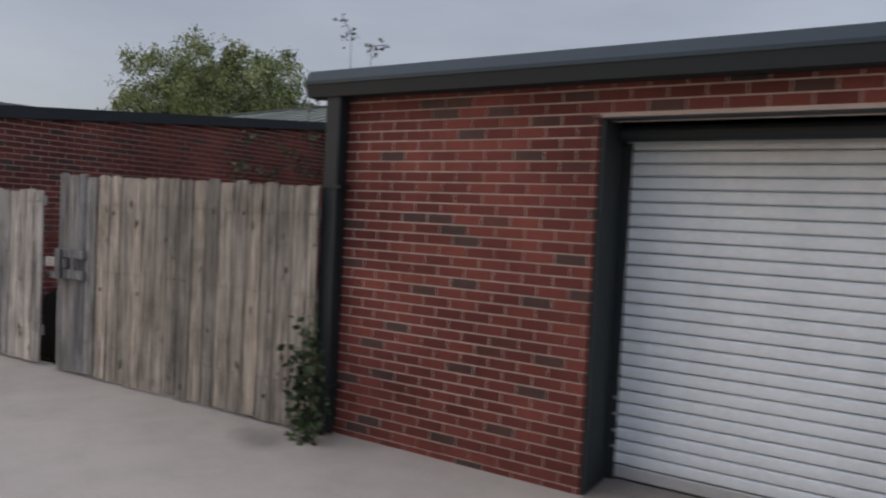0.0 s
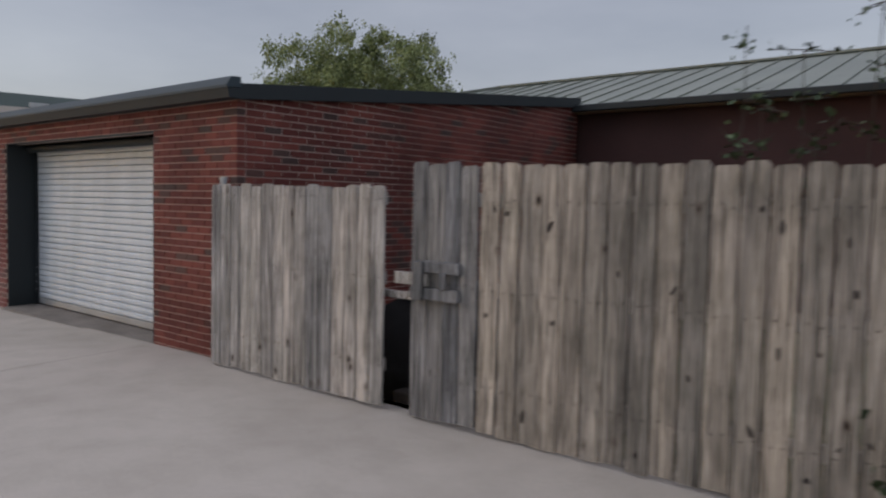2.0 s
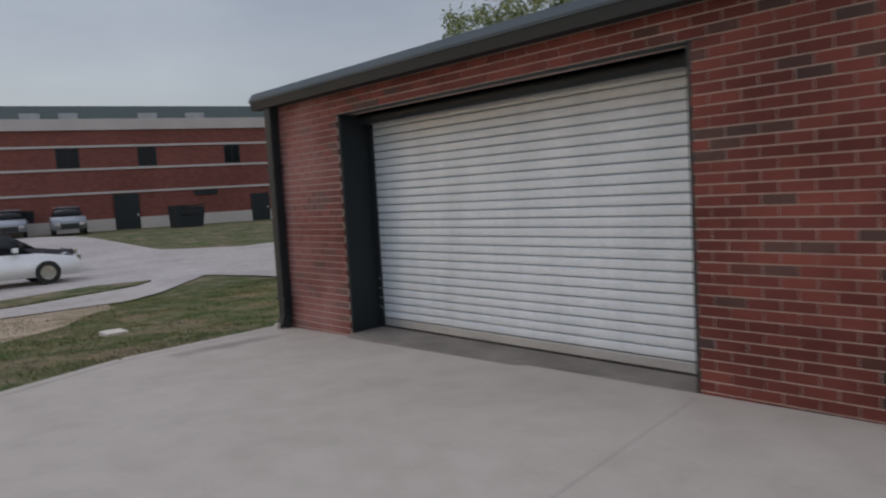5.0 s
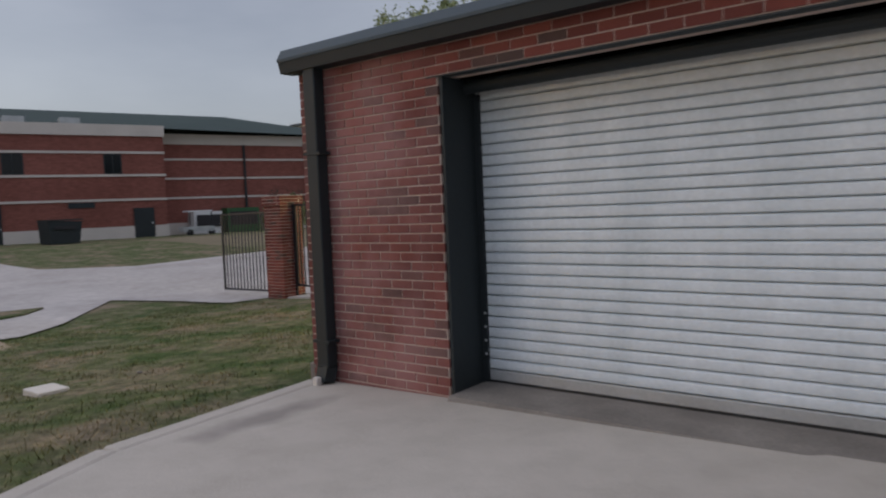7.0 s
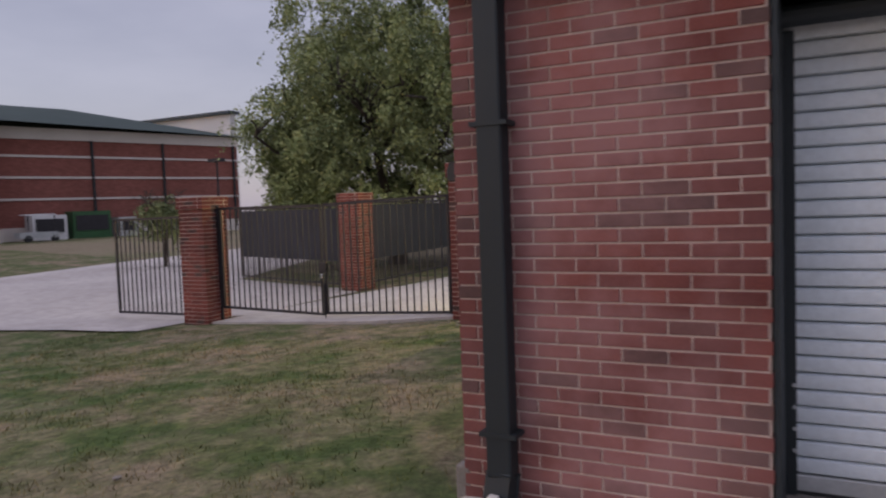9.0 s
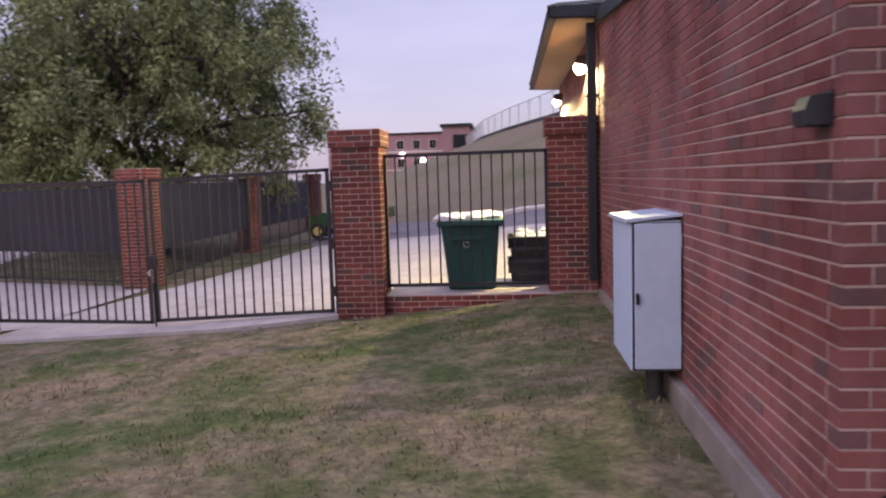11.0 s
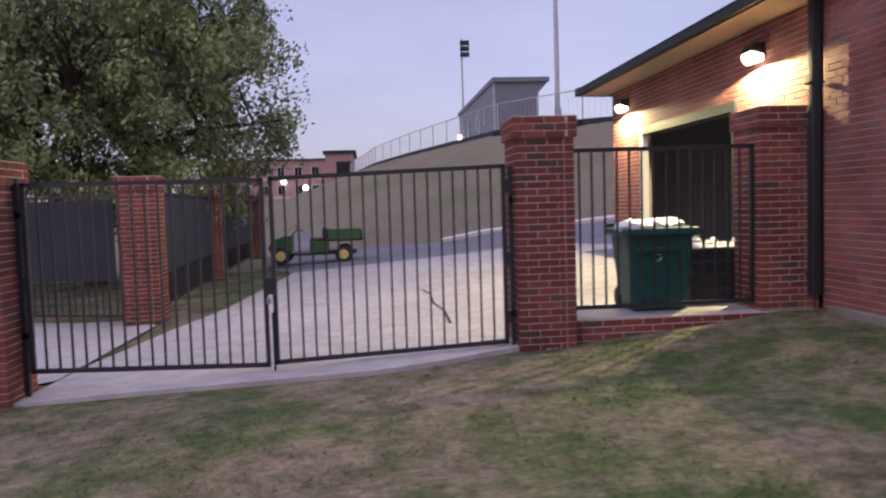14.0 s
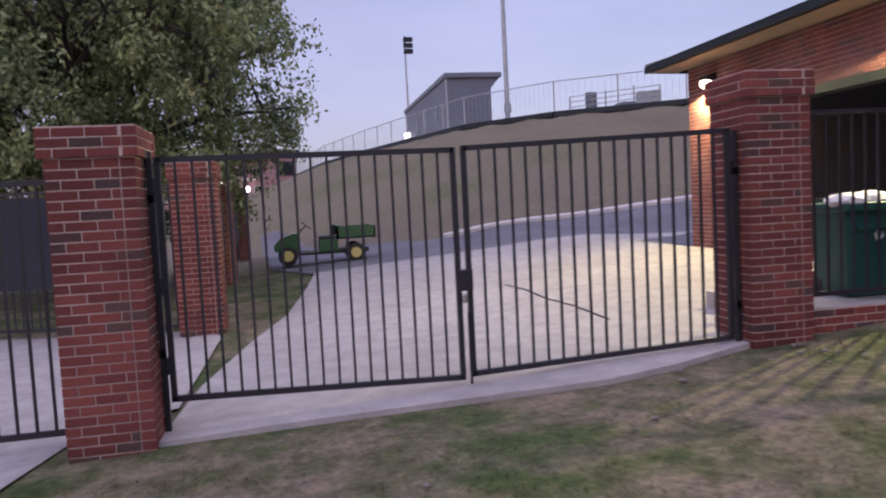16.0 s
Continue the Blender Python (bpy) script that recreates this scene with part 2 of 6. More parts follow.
def wood_material(name, tones, knots=0.1):
    """Weathered board: streaked grain along its length, broad stains, dark knots, each board of its own tone."""
    k = Mat(name, 0.88, 0, 0.2)
    rnd = k.piece_random()
    shift = k.t.nodes.new("ShaderNodeVectorMath")
    shift.operation = "ADD"
    comb = k.t.nodes.new("ShaderNodeCombineXYZ")
    k.link(k.math("MULTIPLY", rnd, 37.0), comb.inputs["X"])
    k.link(k.math("MULTIPLY", rnd, 11.0), comb.inputs["Z"])
    k.link(k.pos, shift.inputs[0])
    k.link(comb.outputs[0], shift.inputs[1])
    grain = k.noise(1.0, 5, 0.6, k.scaled(58, 58, 1.3, shift.outputs[0]), 1.6)
    hair = k.noise(1.0, 4, 0.6, k.scaled(190, 190, 4.0, shift.outputs[0]), 0.6)
    wide = k.noise(1.0, 4, 0.6, k.scaled(15, 15, 0.9, shift.outputs[0]), 1.1)
    c = k.ramp(rnd, *[(i / (len(tones) - 1), v) for i, v in enumerate(tones)])
    c = k.mix(c, k.ramp(wide, (0.33, (0.5, 0.5, 0.51)), (0.62, (1.18, 1.16, 1.12))), 0.9, "MULTIPLY")
    c = k.mix(c, k.ramp(grain, (0.36, (0.16, 0.145, 0.13)), (0.45, (0.8, 0.8, 0.79)), (0.62, (1.36, 1.36, 1.36))), 0.92, "MULTIPLY")
    c = k.mix(c, k.ramp(hair, (0.36, (0.5, 0.49, 0.48)), (0.6, (1.18, 1.18, 1.18))), 0.8, "MULTIPLY")
    blot = k.noise(2.2, 5, 0.65)
    c = k.mix(c, k.ramp(blot, (0.34, (0.68, 0.69, 0.67)), (0.6, (1.1, 1.1, 1.1))), 0.8, "MULTIPLY")
    cell = k.voronoi(1.0, k.scaled(6.2, 6.2, 3.4, shift.outputs[0]))
    c = k.mix(c, (0.11, 0.085, 0.065), k.math("MULTIPLY", k.ramp(cell, (knots, (1, 1, 1)), (knots * 2.1, (0, 0, 0))), 0.6))
    c = k.mix(c, (0.028, 0.02, 0.016), k.ramp(cell, (knots * 0.75, (1, 1, 1)), (knots * 1.15, (0, 0, 0))))
    k.color(c)
    return k.bump(grain, 0.5, 0.006).m


WOOD = wood_material("weathered_picket_wood", ((0.42, 0.395, 0.37), (0.53, 0.50, 0.465), (0.44, 0.42, 0.4), (0.34, 0.335, 0.335), (0.52, 0.48, 0.44), (0.38, 0.36, 0.34)), 0.085)
GREYWOOD = wood_material("bleached_grey_weathered_wood", ((0.19, 0.195, 0.205), (0.3, 0.295, 0.29), (0.21, 0.215, 0.228), (0.33, 0.314, 0.295)), 0.04)
FENCEWOOD = wood_material("brown_grey_weathered_wood", ((0.32, 0.288, 0.25), (0.44, 0.392, 0.336), (0.36, 0.326, 0.284), (0.25, 0.235, 0.214), (0.4, 0.356, 0.304)), 0.095)
k = Mat("nail_rust", 0.8, 0.3)
NAIL = k.color((0.035, 0.028, 0.025)).m

TRIM = plain("dark_green_trim", (0.010, 0.0155, 0.018), 0.62, 0.0, 0.22, 5)
GUTTER = plain("slate_green_roof_metal", (0.024, 0.041, 0.053), 0.6, 0.0, 0.2, 4)
k = Mat("green_standing_seam", 0.5, 0.1)
fine = k.noise(30, 4)
c = k.ramp(k.noise(0.8, 4), (0.3, (0.15, 0.168, 0.135)), (0.7, (0.2, 0.216, 0.175)))
k.color(k.mix(c, k.ramp(fine, (0.3, (0.85, 0.85, 0.85)), (0.7, (1.1, 1.1, 1.1))), 1.0, "MULTIPLY"))
GREENROOF = k.m
k = Mat("white_roller_slat", 0.45, 0.0, 0.5)
st = k.noise(1.0, 5, 0.6, k.scaled(3.0, 3.0, 0.5))
fn = k.noise(40, 4)
c = k.ramp(st, (0.3, (0.56, 0.61, 0.64)), (0.65, (0.69, 0.735, 0.765)))
c = k.mix(c, k.ramp(fn, (0.3, (0.9, 0.9, 0.9)), (0.7, (1.03, 1.03, 1.03))), 1.0, "MULTIPLY")
sz = k.t.nodes.new("ShaderNodeSeparateXYZ")
k.link(k.pos, sz.inputs[0])
rust = k.math("MULTIPLY", k.ramp(k.math("MULTIPLY", sz.outputs["Z"], 0.4), (0.76, (0, 0, 0)), (0.86, (1, 1, 1))), k.noise(1.0, 4, 0.6, k.scaled(5.0, 5.0, 14.0)))
c = k.mix(c, (0.42, 0.37, 0.26), k.math("MULTIPLY", rust, 0.7))
SLAT = k.color(c).bump(fn, 0.06, 0.002).m
GALV = plain("galvanised_bar", (0.42, 0.43, 0.43), 0.5, 0.4, 0.2, 8)
BLACKMETAL = plain("black_gate_metal", (0.022, 0.02, 0.024), 0.5, 0.2, 0.3, 12)
BOXGREY = plain("grey_cabinet_paint", (0.42, 0.53, 0.66), 0.5, 0.0, 0.1, 3, 0.03)
DARKGAP = plain("dark_recess", (0.012, 0.012, 0.013), 0.9)
BINGREEN = plain("green_bin_plastic", (0.006, 0.062, 0.052), 0.5, 0, 0.2, 6)
BLACKPLASTIC = plain("black_plastic", (0.018, 0.019, 0.02), 0.55)
WHITEPLASTIC = plain("white_bag_plastic", (0.72, 0.72, 0.74), 0.4, 0, 0.12, 9, 0.4)
CARTGREEN = plain("cart_green_paint", (0.02, 0.085, 0.028), 0.4, 0, 0.2, 6)
YELLOW = plain("yellow_wheel_paint", (0.52, 0.42, 0.16), 0.5)
TYRE = plain("tyre_rubber", (0.02, 0.02, 0.02), 0.85)
STONE = plain("pale_band_stone", (0.55, 0.5, 0.45), 0.85, 0, 0.1, 2)
PALEWALL = plain("pale_stucco", (0.6, 0.59, 0.58), 0.85, 0, 0.1, 1)
GREYMETAL = plain("grey_siding", (0.16, 0.17, 0.2), 0.6, 0.1, 0.12, 1)
SCREEN = plain("black_fence_screen", (0.019, 0.021, 0.028), 0.85, 0, 0.3, 5)
WHITECAR = plain("white_car_paint", (0.75, 0.76, 0.78), 0.25, 0, 0.04, 1, 0.0)
SILVERCAR = plain("silver_car_paint", (0.32, 0.34, 0.37), 0.3, 0.4, 0.06, 1, 0.0)
DARKCAR = plain("dark_car_paint", (0.03, 0.025, 0.03), 0.25, 0.2, 0.1, 1, 0.0)
CHROME = plain("chrome", (0.6, 0.6, 0.62), 0.2, 0.9, 0.05, 1, 0.0)
k = Mat("dark_window_glass", 0.12, 0.0, 0.22)
GLASS = k.color((0.012, 0.014, 0.017)).m
SOFFIT = plain("tan_soffit", (0.24, 0.18, 0.12), 0.8, 0, 0.15, 3)
LENS = glow("lit_lamp_lens", (1.0, 0.9, 0.5), 9.0)
FARLAMP = glow("lit_distant_lamp", (1.0, 0.88, 0.7), 6.0)
BARK = plain("dark_bark", (0.055, 0.043, 0.034), 0.95, 0, 0.4, 14, 0.8)


def leaf_material(name, a, b):
    k = Mat(name, 0.65, 0, 0.25)
    c = k.ramp(k.piece_random(), (0.0, a), (1.0, b))
    k.color(k.mix(c, k.ramp(k.noise(0.9, 4), (0.32, (0.5, 0.52, 0.48)), (0.68, (1.35, 1.3, 1.15))), 1.0, "MULTIPLY"))
    return k.m


LEAF = leaf_material("tree_leaf", (0.14, 0.185, 0.078), (0.31, 0.345, 0.16))
VINE = leaf_material("vine_leaf", (0.03, 0.055, 0.025), (0.085, 0.12, 0.06))
MAROON = plain("dark_maroon_wall", (0.05, 0.021, 0.019), 0.85, 0, 0.3, 4, 0.2)
# Far brick paled towards pink: distance haze mixed into the base colour.
HAZEBRICK = plain("hazed_brick_facade", (0.36, 0.215, 0.21), 0.9, 0, 0.15, 0.4)
HALLROOF = plain("dark_green_hall_roof", (0.022, 0.04, 0.034), 0.92, 0.0, 0.15, 1)
# Near-black for the added heap that stands in for yard shadow.
HEAPDARK = plain("shadow_heap_black", (0.010, 0.010, 0.011), 0.6, 0, 0.4, 6, 0.5)
k = Mat("bare_sand", 0.95, 0, 0.1)
d = k.noise(30, 5, 0.7)
k.color(k.mix(k.ramp(k.noise(1.6, 5), (0.35, (0.24, 0.2, 0.13)), (0.55, (0.40, 0.315, 0.235)), (0.7, (0.45, 0.36, 0.275))), k.ramp(d, (0.3, (0.75, 0.75, 0.75)), (0.7, (1.15, 1.15, 1.15))), 1.0, "MULTIPLY"))
SAND = k.bump(d, 0.6, 0.02).m
k = Mat("far_red_brick", 0.9, 0, 0.2)
fine = k.noise(1.0, 5, 0.7, k.scaled(2.2, 2.2, 7.0))
c = k.ramp(k.noise(0.25, 4), (0.3, (0.195, 0.075, 0.058)), (0.7, (0.245, 0.096, 0.076)))
k.color(k.mix(c, k.ramp(fine, (0.3, (0.72, 0.7, 0.7)), (0.7, (1.2, 1.2, 1.2))), 1.0, "MULTIPLY"))
FARBRICK = k.bump(fine, 0.2, 0.01).m


# ---- building helpers ----
def bx(bm, a, b, m=None):
    """A box from corner a to corner b, turned by m."""
    r = bmesh.ops.create_cube(bm, size=1)["verts"]
    for v in r:
        v.co = Vector([a[i] if v.co[i] < 0 else b[i] for i in range(3)])
        if m:
            v.co = m @ v.co
    return r


def cy(bm, p, q, r, n=10, r2=None):
    """A round bar from p to q."""
    p, q = Vector(p), Vector(q)
    m = Matrix.Translation((p + q) / 2) @ (q - p).to_track_quat("Z", "Y").to_matrix().to_4x4()
    bmesh.ops.create_cone(bm, cap_ends=True, segments=n, radius1=r, radius2=r if r2 is None else r2, depth=(q - p).length, matrix=m)


def bar(bm, p, q, w, d=None):
    """A square bar from p to q."""
    p, q = Vector(p), Vector(q)
    d = w if d is None else d
    m = Matrix.Translation((p + q) / 2) @ (q - p).to_track_quat("Z", "Y").to_matrix().to_4x4()
    bx(bm, (-w / 2, -d / 2, -(q - p).length / 2), (w / 2, d / 2, (q - p).length / 2), m)


def prism(bm, pts, axis, lo, hi):
    """A polygon in the plane across axis (0 x, 1 y, 2 z), drawn out from lo to hi."""
    def at(p, h):
        v = list(p)
        v.insert(axis, h)
        return bm.verts.new(v)
    a, b = [at(p, lo) for p in pts], [at(p, hi) for p in pts]
    n = len(pts)
    bm.faces.new(a)
    bm.faces.new(b[::-1])
    for i in range(n):
        bm.faces.new((a[i], b[i], b[(i + 1) % n], a[(i + 1) % n]))


def soften(bm, w, seg=2):
    bmesh.ops.bevel(bm, geom=[e for e in bm.edges if e.calc_face_angle(0) > 0.5], offset=w, segments=seg, affect="EDGES", profile=0.5)


def world_of(ob):
    m = ob.matrix_basis.copy()
    return world_of(ob.parent) @ ob.matrix_parent_inverse @ m if ob.parent else m


def part(name, bm, material, parent=None, label="", smooth=False):
    """Links a bmesh, given in world coordinates, as one mesh object under a thing, or alone."""
    bmesh.ops.recalc_face_normals(bm, faces=bm.faces)
    me = bpy.data.meshes.new(name)
    bm.to_mesh(me)
    bm.free()
    return mesh_part(name, me, material, parent, label, smooth)


def mesh_part(name, me, material, parent=None, label="", smooth=False):
    if material and not me.materials:
        me.materials.append(material)
    if smooth:
        me.shade_smooth()
    ob = new(name, me)
    if parent:
        ob.parent = parent
        ob.matrix_parent_inverse = world_of(parent).inverted()
    if label:
        ob["label"] = label
    return ob


def thing(name, at, label, category, group="", kind=""):
    ob = new(name)
    ob.empty_display_size = 0.2
    ob.matrix_basis = Matrix.Translation(at)
    return tagged(ob, label, category, group, kind)


def boxes(name, list_of, material, parent=None, label="", bevel=0.0):
    bm = bmesh.new()
    for a, b in list_of:
        bx(bm, a, b)
    if bevel:
        soften(bm, bevel)
    return part(name, bm, material, parent, label)


def joined(name, verts, faces, material, parent=None, label=""):
    me = bpy.data.meshes.new(name)
    me.from_pydata(verts, [], faces)
    me.update()
    return mesh_part(name, me, material, parent, label)


# ---- ground ----
CREST = ((70, 28), (25, 32), (14, 37), (8, 41), (4, 46.5), (-0.7, 65), (-3.6, 79), (-7, 108), (-9, 150))


def smooth01(v):
    v = np.clip(v, 0, 1)
    return v * v * (3 - 2 * v)


def ground_z(x, y):
    """The height of the land: it falls from the garages to the drive, and climbs a berm behind."""
    x, y = np.asarray(x, float), np.asarray(y, float)
    z = np.where(x > 0, -0.03 + 0.0142 * np.minimum(x, 6) - 0.012 * np.clip(x - 9.6, 0, 2.2), -0.03 + 0.056 * np.maximum(x, -9.0))
    z = z + 0.1 * smooth01((y - 1) / 5) * smooth01(1 - np.abs(x) / 2.2)
    z = z + 0.55 * smooth01((-x - 22) / 18) * smooth01((60 - y) / 20)
    d = np.full(x.shape, 1e9)
    side = np.full(x.shape, 1.0)
    for (ax, ay), (cx, cy_) in zip(CREST, CREST[1:]):
        ux, uy = cx - ax, cy_ - ay
        k = np.clip(((x - ax) * ux + (y - ay) * uy) / (ux * ux + uy * uy), 0, 1)
        dd = np.hypot(x - ax - k * ux, y - ay - k * uy)
        s = np.sign((x - ax) * uy - (y - ay) * ux)
        side = np.where(dd < d, s, side)
        d = np.minimum(d, dd)
    out = np.where(side > 0, 0.0, d)
    return z + (5.7 - z) * np.clip(1 - out / 19.5, 0, 1) ** 1.15


def gz(x, y):
    return float(ground_z(x, y))


def drape(name, poly, dz, material, step=0.8, thick=0.0, label=""):
    """A flat polygon laid on the land, dz above it."""
    bm = bmesh.new()
    f = bm.faces.new([bm.verts.new((x, y, 0)) for x, y in poly])
    bmesh.ops.triangulate(bm, faces=[f])
    xs, ys = [p[0] for p in poly], [p[1] for p in poly]
    for lo, hi, ax in ((min(xs), max(xs), 0), (min(ys), max(ys), 1)):
        n = int(min(70, (hi - lo) / step))
        for i in range(1, n + 1):
            v = lo + (hi - lo) * i / (n + 1)
            co, no = [0, 0, 0], [0, 0, 0]
            co[ax], no[ax] = v, 1
            bmesh.ops.bisect_plane(bm, geom=bm.verts[:] + bm.edges[:] + bm.faces[:], plane_co=co, plane_no=no)
    if thick:
        r = bmesh.ops.extrude_face_region(bm, geom=bm.faces[:])
        low = {v for v in r["geom"] if isinstance(v, bmesh.types.BMVert)}
    else:
        low = set()
    for v in bm.verts:
        v.co.z = gz(v.co.x, v.co.y) + dz - (thick if v in low else 0)
    return part(name, bm, material, None, label)


def axis_steps(lo, hi, dense_lo, dense_hi, fine, grow):
    v = list(np.arange(dense_lo, dense_hi, fine))
    s, x = fine, dense_hi
    while x < hi:
        v.append(x)
        s *= grow
        x += s
    v.append(hi)
    s, x, left = fine, dense_lo, []
    while x > lo:
        s *= grow
        x -= s
        left.append(max(x, lo))
    return left[::-1] + v


gx = axis_steps(-900, 900, -12, 6, 0.4, 1.13)
gy = axis_steps(-900, 1500, -5, 16, 0.4, 1.08)
GX, GY = np.meshgrid(np.array(gx), np.array(gy))
GZ = ground_z(GX, GY)
rough = np.array([[noise.noise((a * 0.9, b * 0.9, 0.0)) for a, b in zip(ra, rb)] for ra, rb in zip(GX, GY)])
GZ = GZ + 0.018 * rough * (GX < -0.25) * (GX > -60) - 0.03 * (GX >= -0.1) * (GY < 12.5) - 0.012
nx, ny = len(gx), len(gy)
verts = np.stack([GX, GY, GZ], -1).reshape(-1, 3).tolist()
faces = [(j * nx + i, j * nx + i + 1, (j + 1) * nx + i + 1, (j + 1) * nx + i) for j in range(ny - 1) for i in range(nx - 1)]
ground = joined("ground", verts, faces, LAWN)
ground.data.shade_smooth()
ground.data.materials.append(BERM)
for p in ground.data.polygons:
    x, y, z = p.center
    if y > 20 and x > -40 or y > 60:
        p.material_index = 1
tagged(ground, "patchy dry lawn on gently falling ground", "ground", kind="structure")
tagged(drape("pavement", [(0.12, -0.02), (0.36, -1.9), (0.95, -3.2), (1.7, -6), (2.4, -14), (30, -14), (30, 0.16), (11.7, 0.16), (11.7, 0.0), (5.27, 0.0), (1.43, 0.0)], 0.012, CONCRETE, 1.0, 0.18),
       "pale stained concrete apron in front of the garages", "pavement", kind="structure")

# ---- brickwork ----
PITCH, BRICK_L, COURSE, BRICK_H, DEEP = 0.2032, 0.1940, 0.0677, 0.0576, 0.092
unit_bm = bmesh.new()
bx(unit_bm, (0, 0, 0), (BRICK_L, DEEP, BRICK_H))
bmesh.ops.bevel(unit_bm, geom=[e for e in unit_bm.edges if all(v.co.y < 0.01 for v in e.verts)], offset=0.003, segments=1, affect="EDGES")
unit_brick = bpy.data.meshes.new("brick")
unit_bm.to_mesh(unit_brick)
unit_bm.free()
unit_brick.materials.append(BRICK)
BRICK_JOBS = []


def brick_wall(name, ox, oy, turn, length, z0, top0, top1, holes, label, near=None, start=0.0, finish=0.0, core0=0.006, core1=0.006, parent=None, kind="structure", first=0, material=None, limit=300):
    """A wall of running bond. u runs along it from (ox, oy), the inside lies to the left of u; its top climbs from top0 to top1.
    holes: (u0, u1, z0, z1). near: (u0, u1, z0, z1), the stretch whose whole bricks are pieces of their own."""
    a = radians(turn)
    m = Matrix.Translation((ox, oy, 0)) @ Matrix.Rotation(a, 4, "Z")
    top = lambda u: top0 + (top1 - top0) * u / length
    inset = [(h[0] - 0.007, h[1] + 0.007, h[2], h[3] + 0.004) for h in holes]
    cuts = sorted({core0, length - core1, *[h[0] for h in inset], *[h[1] for h in inset]})
    bm = bmesh.new()
    for u0, u1 in zip(cuts, cuts[1:]):
        spans, low = [], z0
        for h in sorted(h for h in inset if h[0] <= u0 + 1e-6 and h[1] >= u1 - 1e-6):
            spans.append((low, h[2], False))
            low = h[3]
        spans.append((low, None, True))
        for lo, hi, last in spans:
            if not last and hi - lo < 0.01:
                continue
            h0, h1 = (top(u0), top(u1)) if last else (hi, hi)
            v = [m @ Vector(p) for p in ((u0, 0.006, lo), (u1, 0.006, lo), (u1, 0.006, h1), (u0, 0.006, h0), (u0, 0.2, lo), (u1, 0.2, lo), (u1, 0.2, h1), (u0, 0.2, h0))]
            v = [bm.verts.new(p) for p in v]
            for q in ((0, 1, 2, 3), (5, 4, 7, 6), (4, 0, 3, 7), (1, 5, 6, 2), (3, 2, 6, 7), (4, 5, 1, 0)):
                bm.faces.new([v[i] for i in q])
    wall = part(name, bm, MORTAR, parent)
    if kind:
        tagged(wall, label, "wall", kind=kind)
    BRICK_JOBS.append((wall, m, length, z0, top, holes, near, start, finish, first, material or BRICK, limit))
    return wall


def lay_bricks(wall, m, length, z0, top, holes, near, start, finish, first, material, limit):
    rnd = random.Random(int(length * 1000) + len(holes) + int(m.translation.x * 77))
    verts, faces, count, k = [], [], 0, 0
    z = z0
    while z < max(top(0), top(length)):
        zt = z + BRICK_H
        u = start - (PITCH / 2 if (k + first) % 2 else 0.0)
        while u < length - finish:
            a, b = max(u, start), min(u + BRICK_L, length - finish)
            runs = [(a, b)] if b - a > 0.02 else []
            for h0, h1, hz0, hz1 in holes:
                if zt > hz0 + 0.02 and z < hz1 - 0.02:
                    runs = [q for r in runs for q in ((r[0], min(r[1], h0 - 0.0)), (max(r[0], h1), r[1])) if q[1] - q[0] > 0.02]
            for c, d in runs:
                hi = min(zt, top((c + d) / 2) - 0.004)
                if hi - z < 0.012:
                    continue
                jit = rnd.uniform(-0.0015, 0.0015)
                whole = d - c > BRICK_L - 1e-4 and hi > zt - 1e-4
                if whole and near and near[0] <= c and d <= near[1] and near[2] <= z and zt <= near[3] and count < limit:
                    ob = new("brick", unit_brick)
                    ob.parent = wall
                    ob.matrix_basis = m @ Matrix.Translation((c, jit, z))
                    ob.matrix_parent_inverse = world_of(wall).inverted()
                    count += 1
                    continue
                n = len(verts)
                for p in ((c, jit, z), (d, jit, z), (d, jit, hi), (c, jit, hi), (c, DEEP, z), (d, DEEP, z), (d, DEEP, hi), (c, DEEP, hi)):
                    verts.append(m @ Vector(p))
                faces += [(n, n + 1, n + 2, n + 3), (n + 4, n, n + 3, n + 7), (n + 1, n + 5, n + 6, n + 2), (n + 3, n + 2, n + 6, n + 7), (n + 4, n + 5, n + 1, n)]
            u += PITCH
        z += COURSE
        k += 1
    rest = joined("brickwork", verts, faces, material, wall)
    rest["kind"] = "stuff"


BASE = -0.12
# Garage by the lawn: x 0 to 6.7, its side walls climb to the back.
DOOR_B = (1.43, 5.27, BASE, 2.235)
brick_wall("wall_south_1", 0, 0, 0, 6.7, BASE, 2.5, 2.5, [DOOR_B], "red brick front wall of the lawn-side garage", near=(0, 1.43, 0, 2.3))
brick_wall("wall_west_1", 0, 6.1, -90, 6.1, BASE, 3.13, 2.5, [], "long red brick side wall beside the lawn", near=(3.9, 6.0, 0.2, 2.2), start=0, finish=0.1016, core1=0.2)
brick_wall("wall_east_1", 6.7, 0, 90, 6.1, BASE, 2.5, 3.13, [], "red brick garage side wall behind the wooden fence", start=0.1016, core0=0.2, near=(0.1, 2.2, 1.5, 2.9), limit=150)
# Garage at the start: x 11.85 onward.
DOOR_A = (2.06, 5.9, BASE, 2.215)
brick_wall("wall_south_2", 11.8, 0.15, 0, 9.55, BASE, 2.46, 2.46, [DOOR_A], "red brick front wall of the second garage", near=(0, 2.07, 0.1, 2.3))
brick_wall("wall_west_2", 11.8, 6.1, -90, 5.95, BASE, 3.1, 2.46, [], "red brick side wall closing the fenced yard", finish=0.1016, core1=0.2)
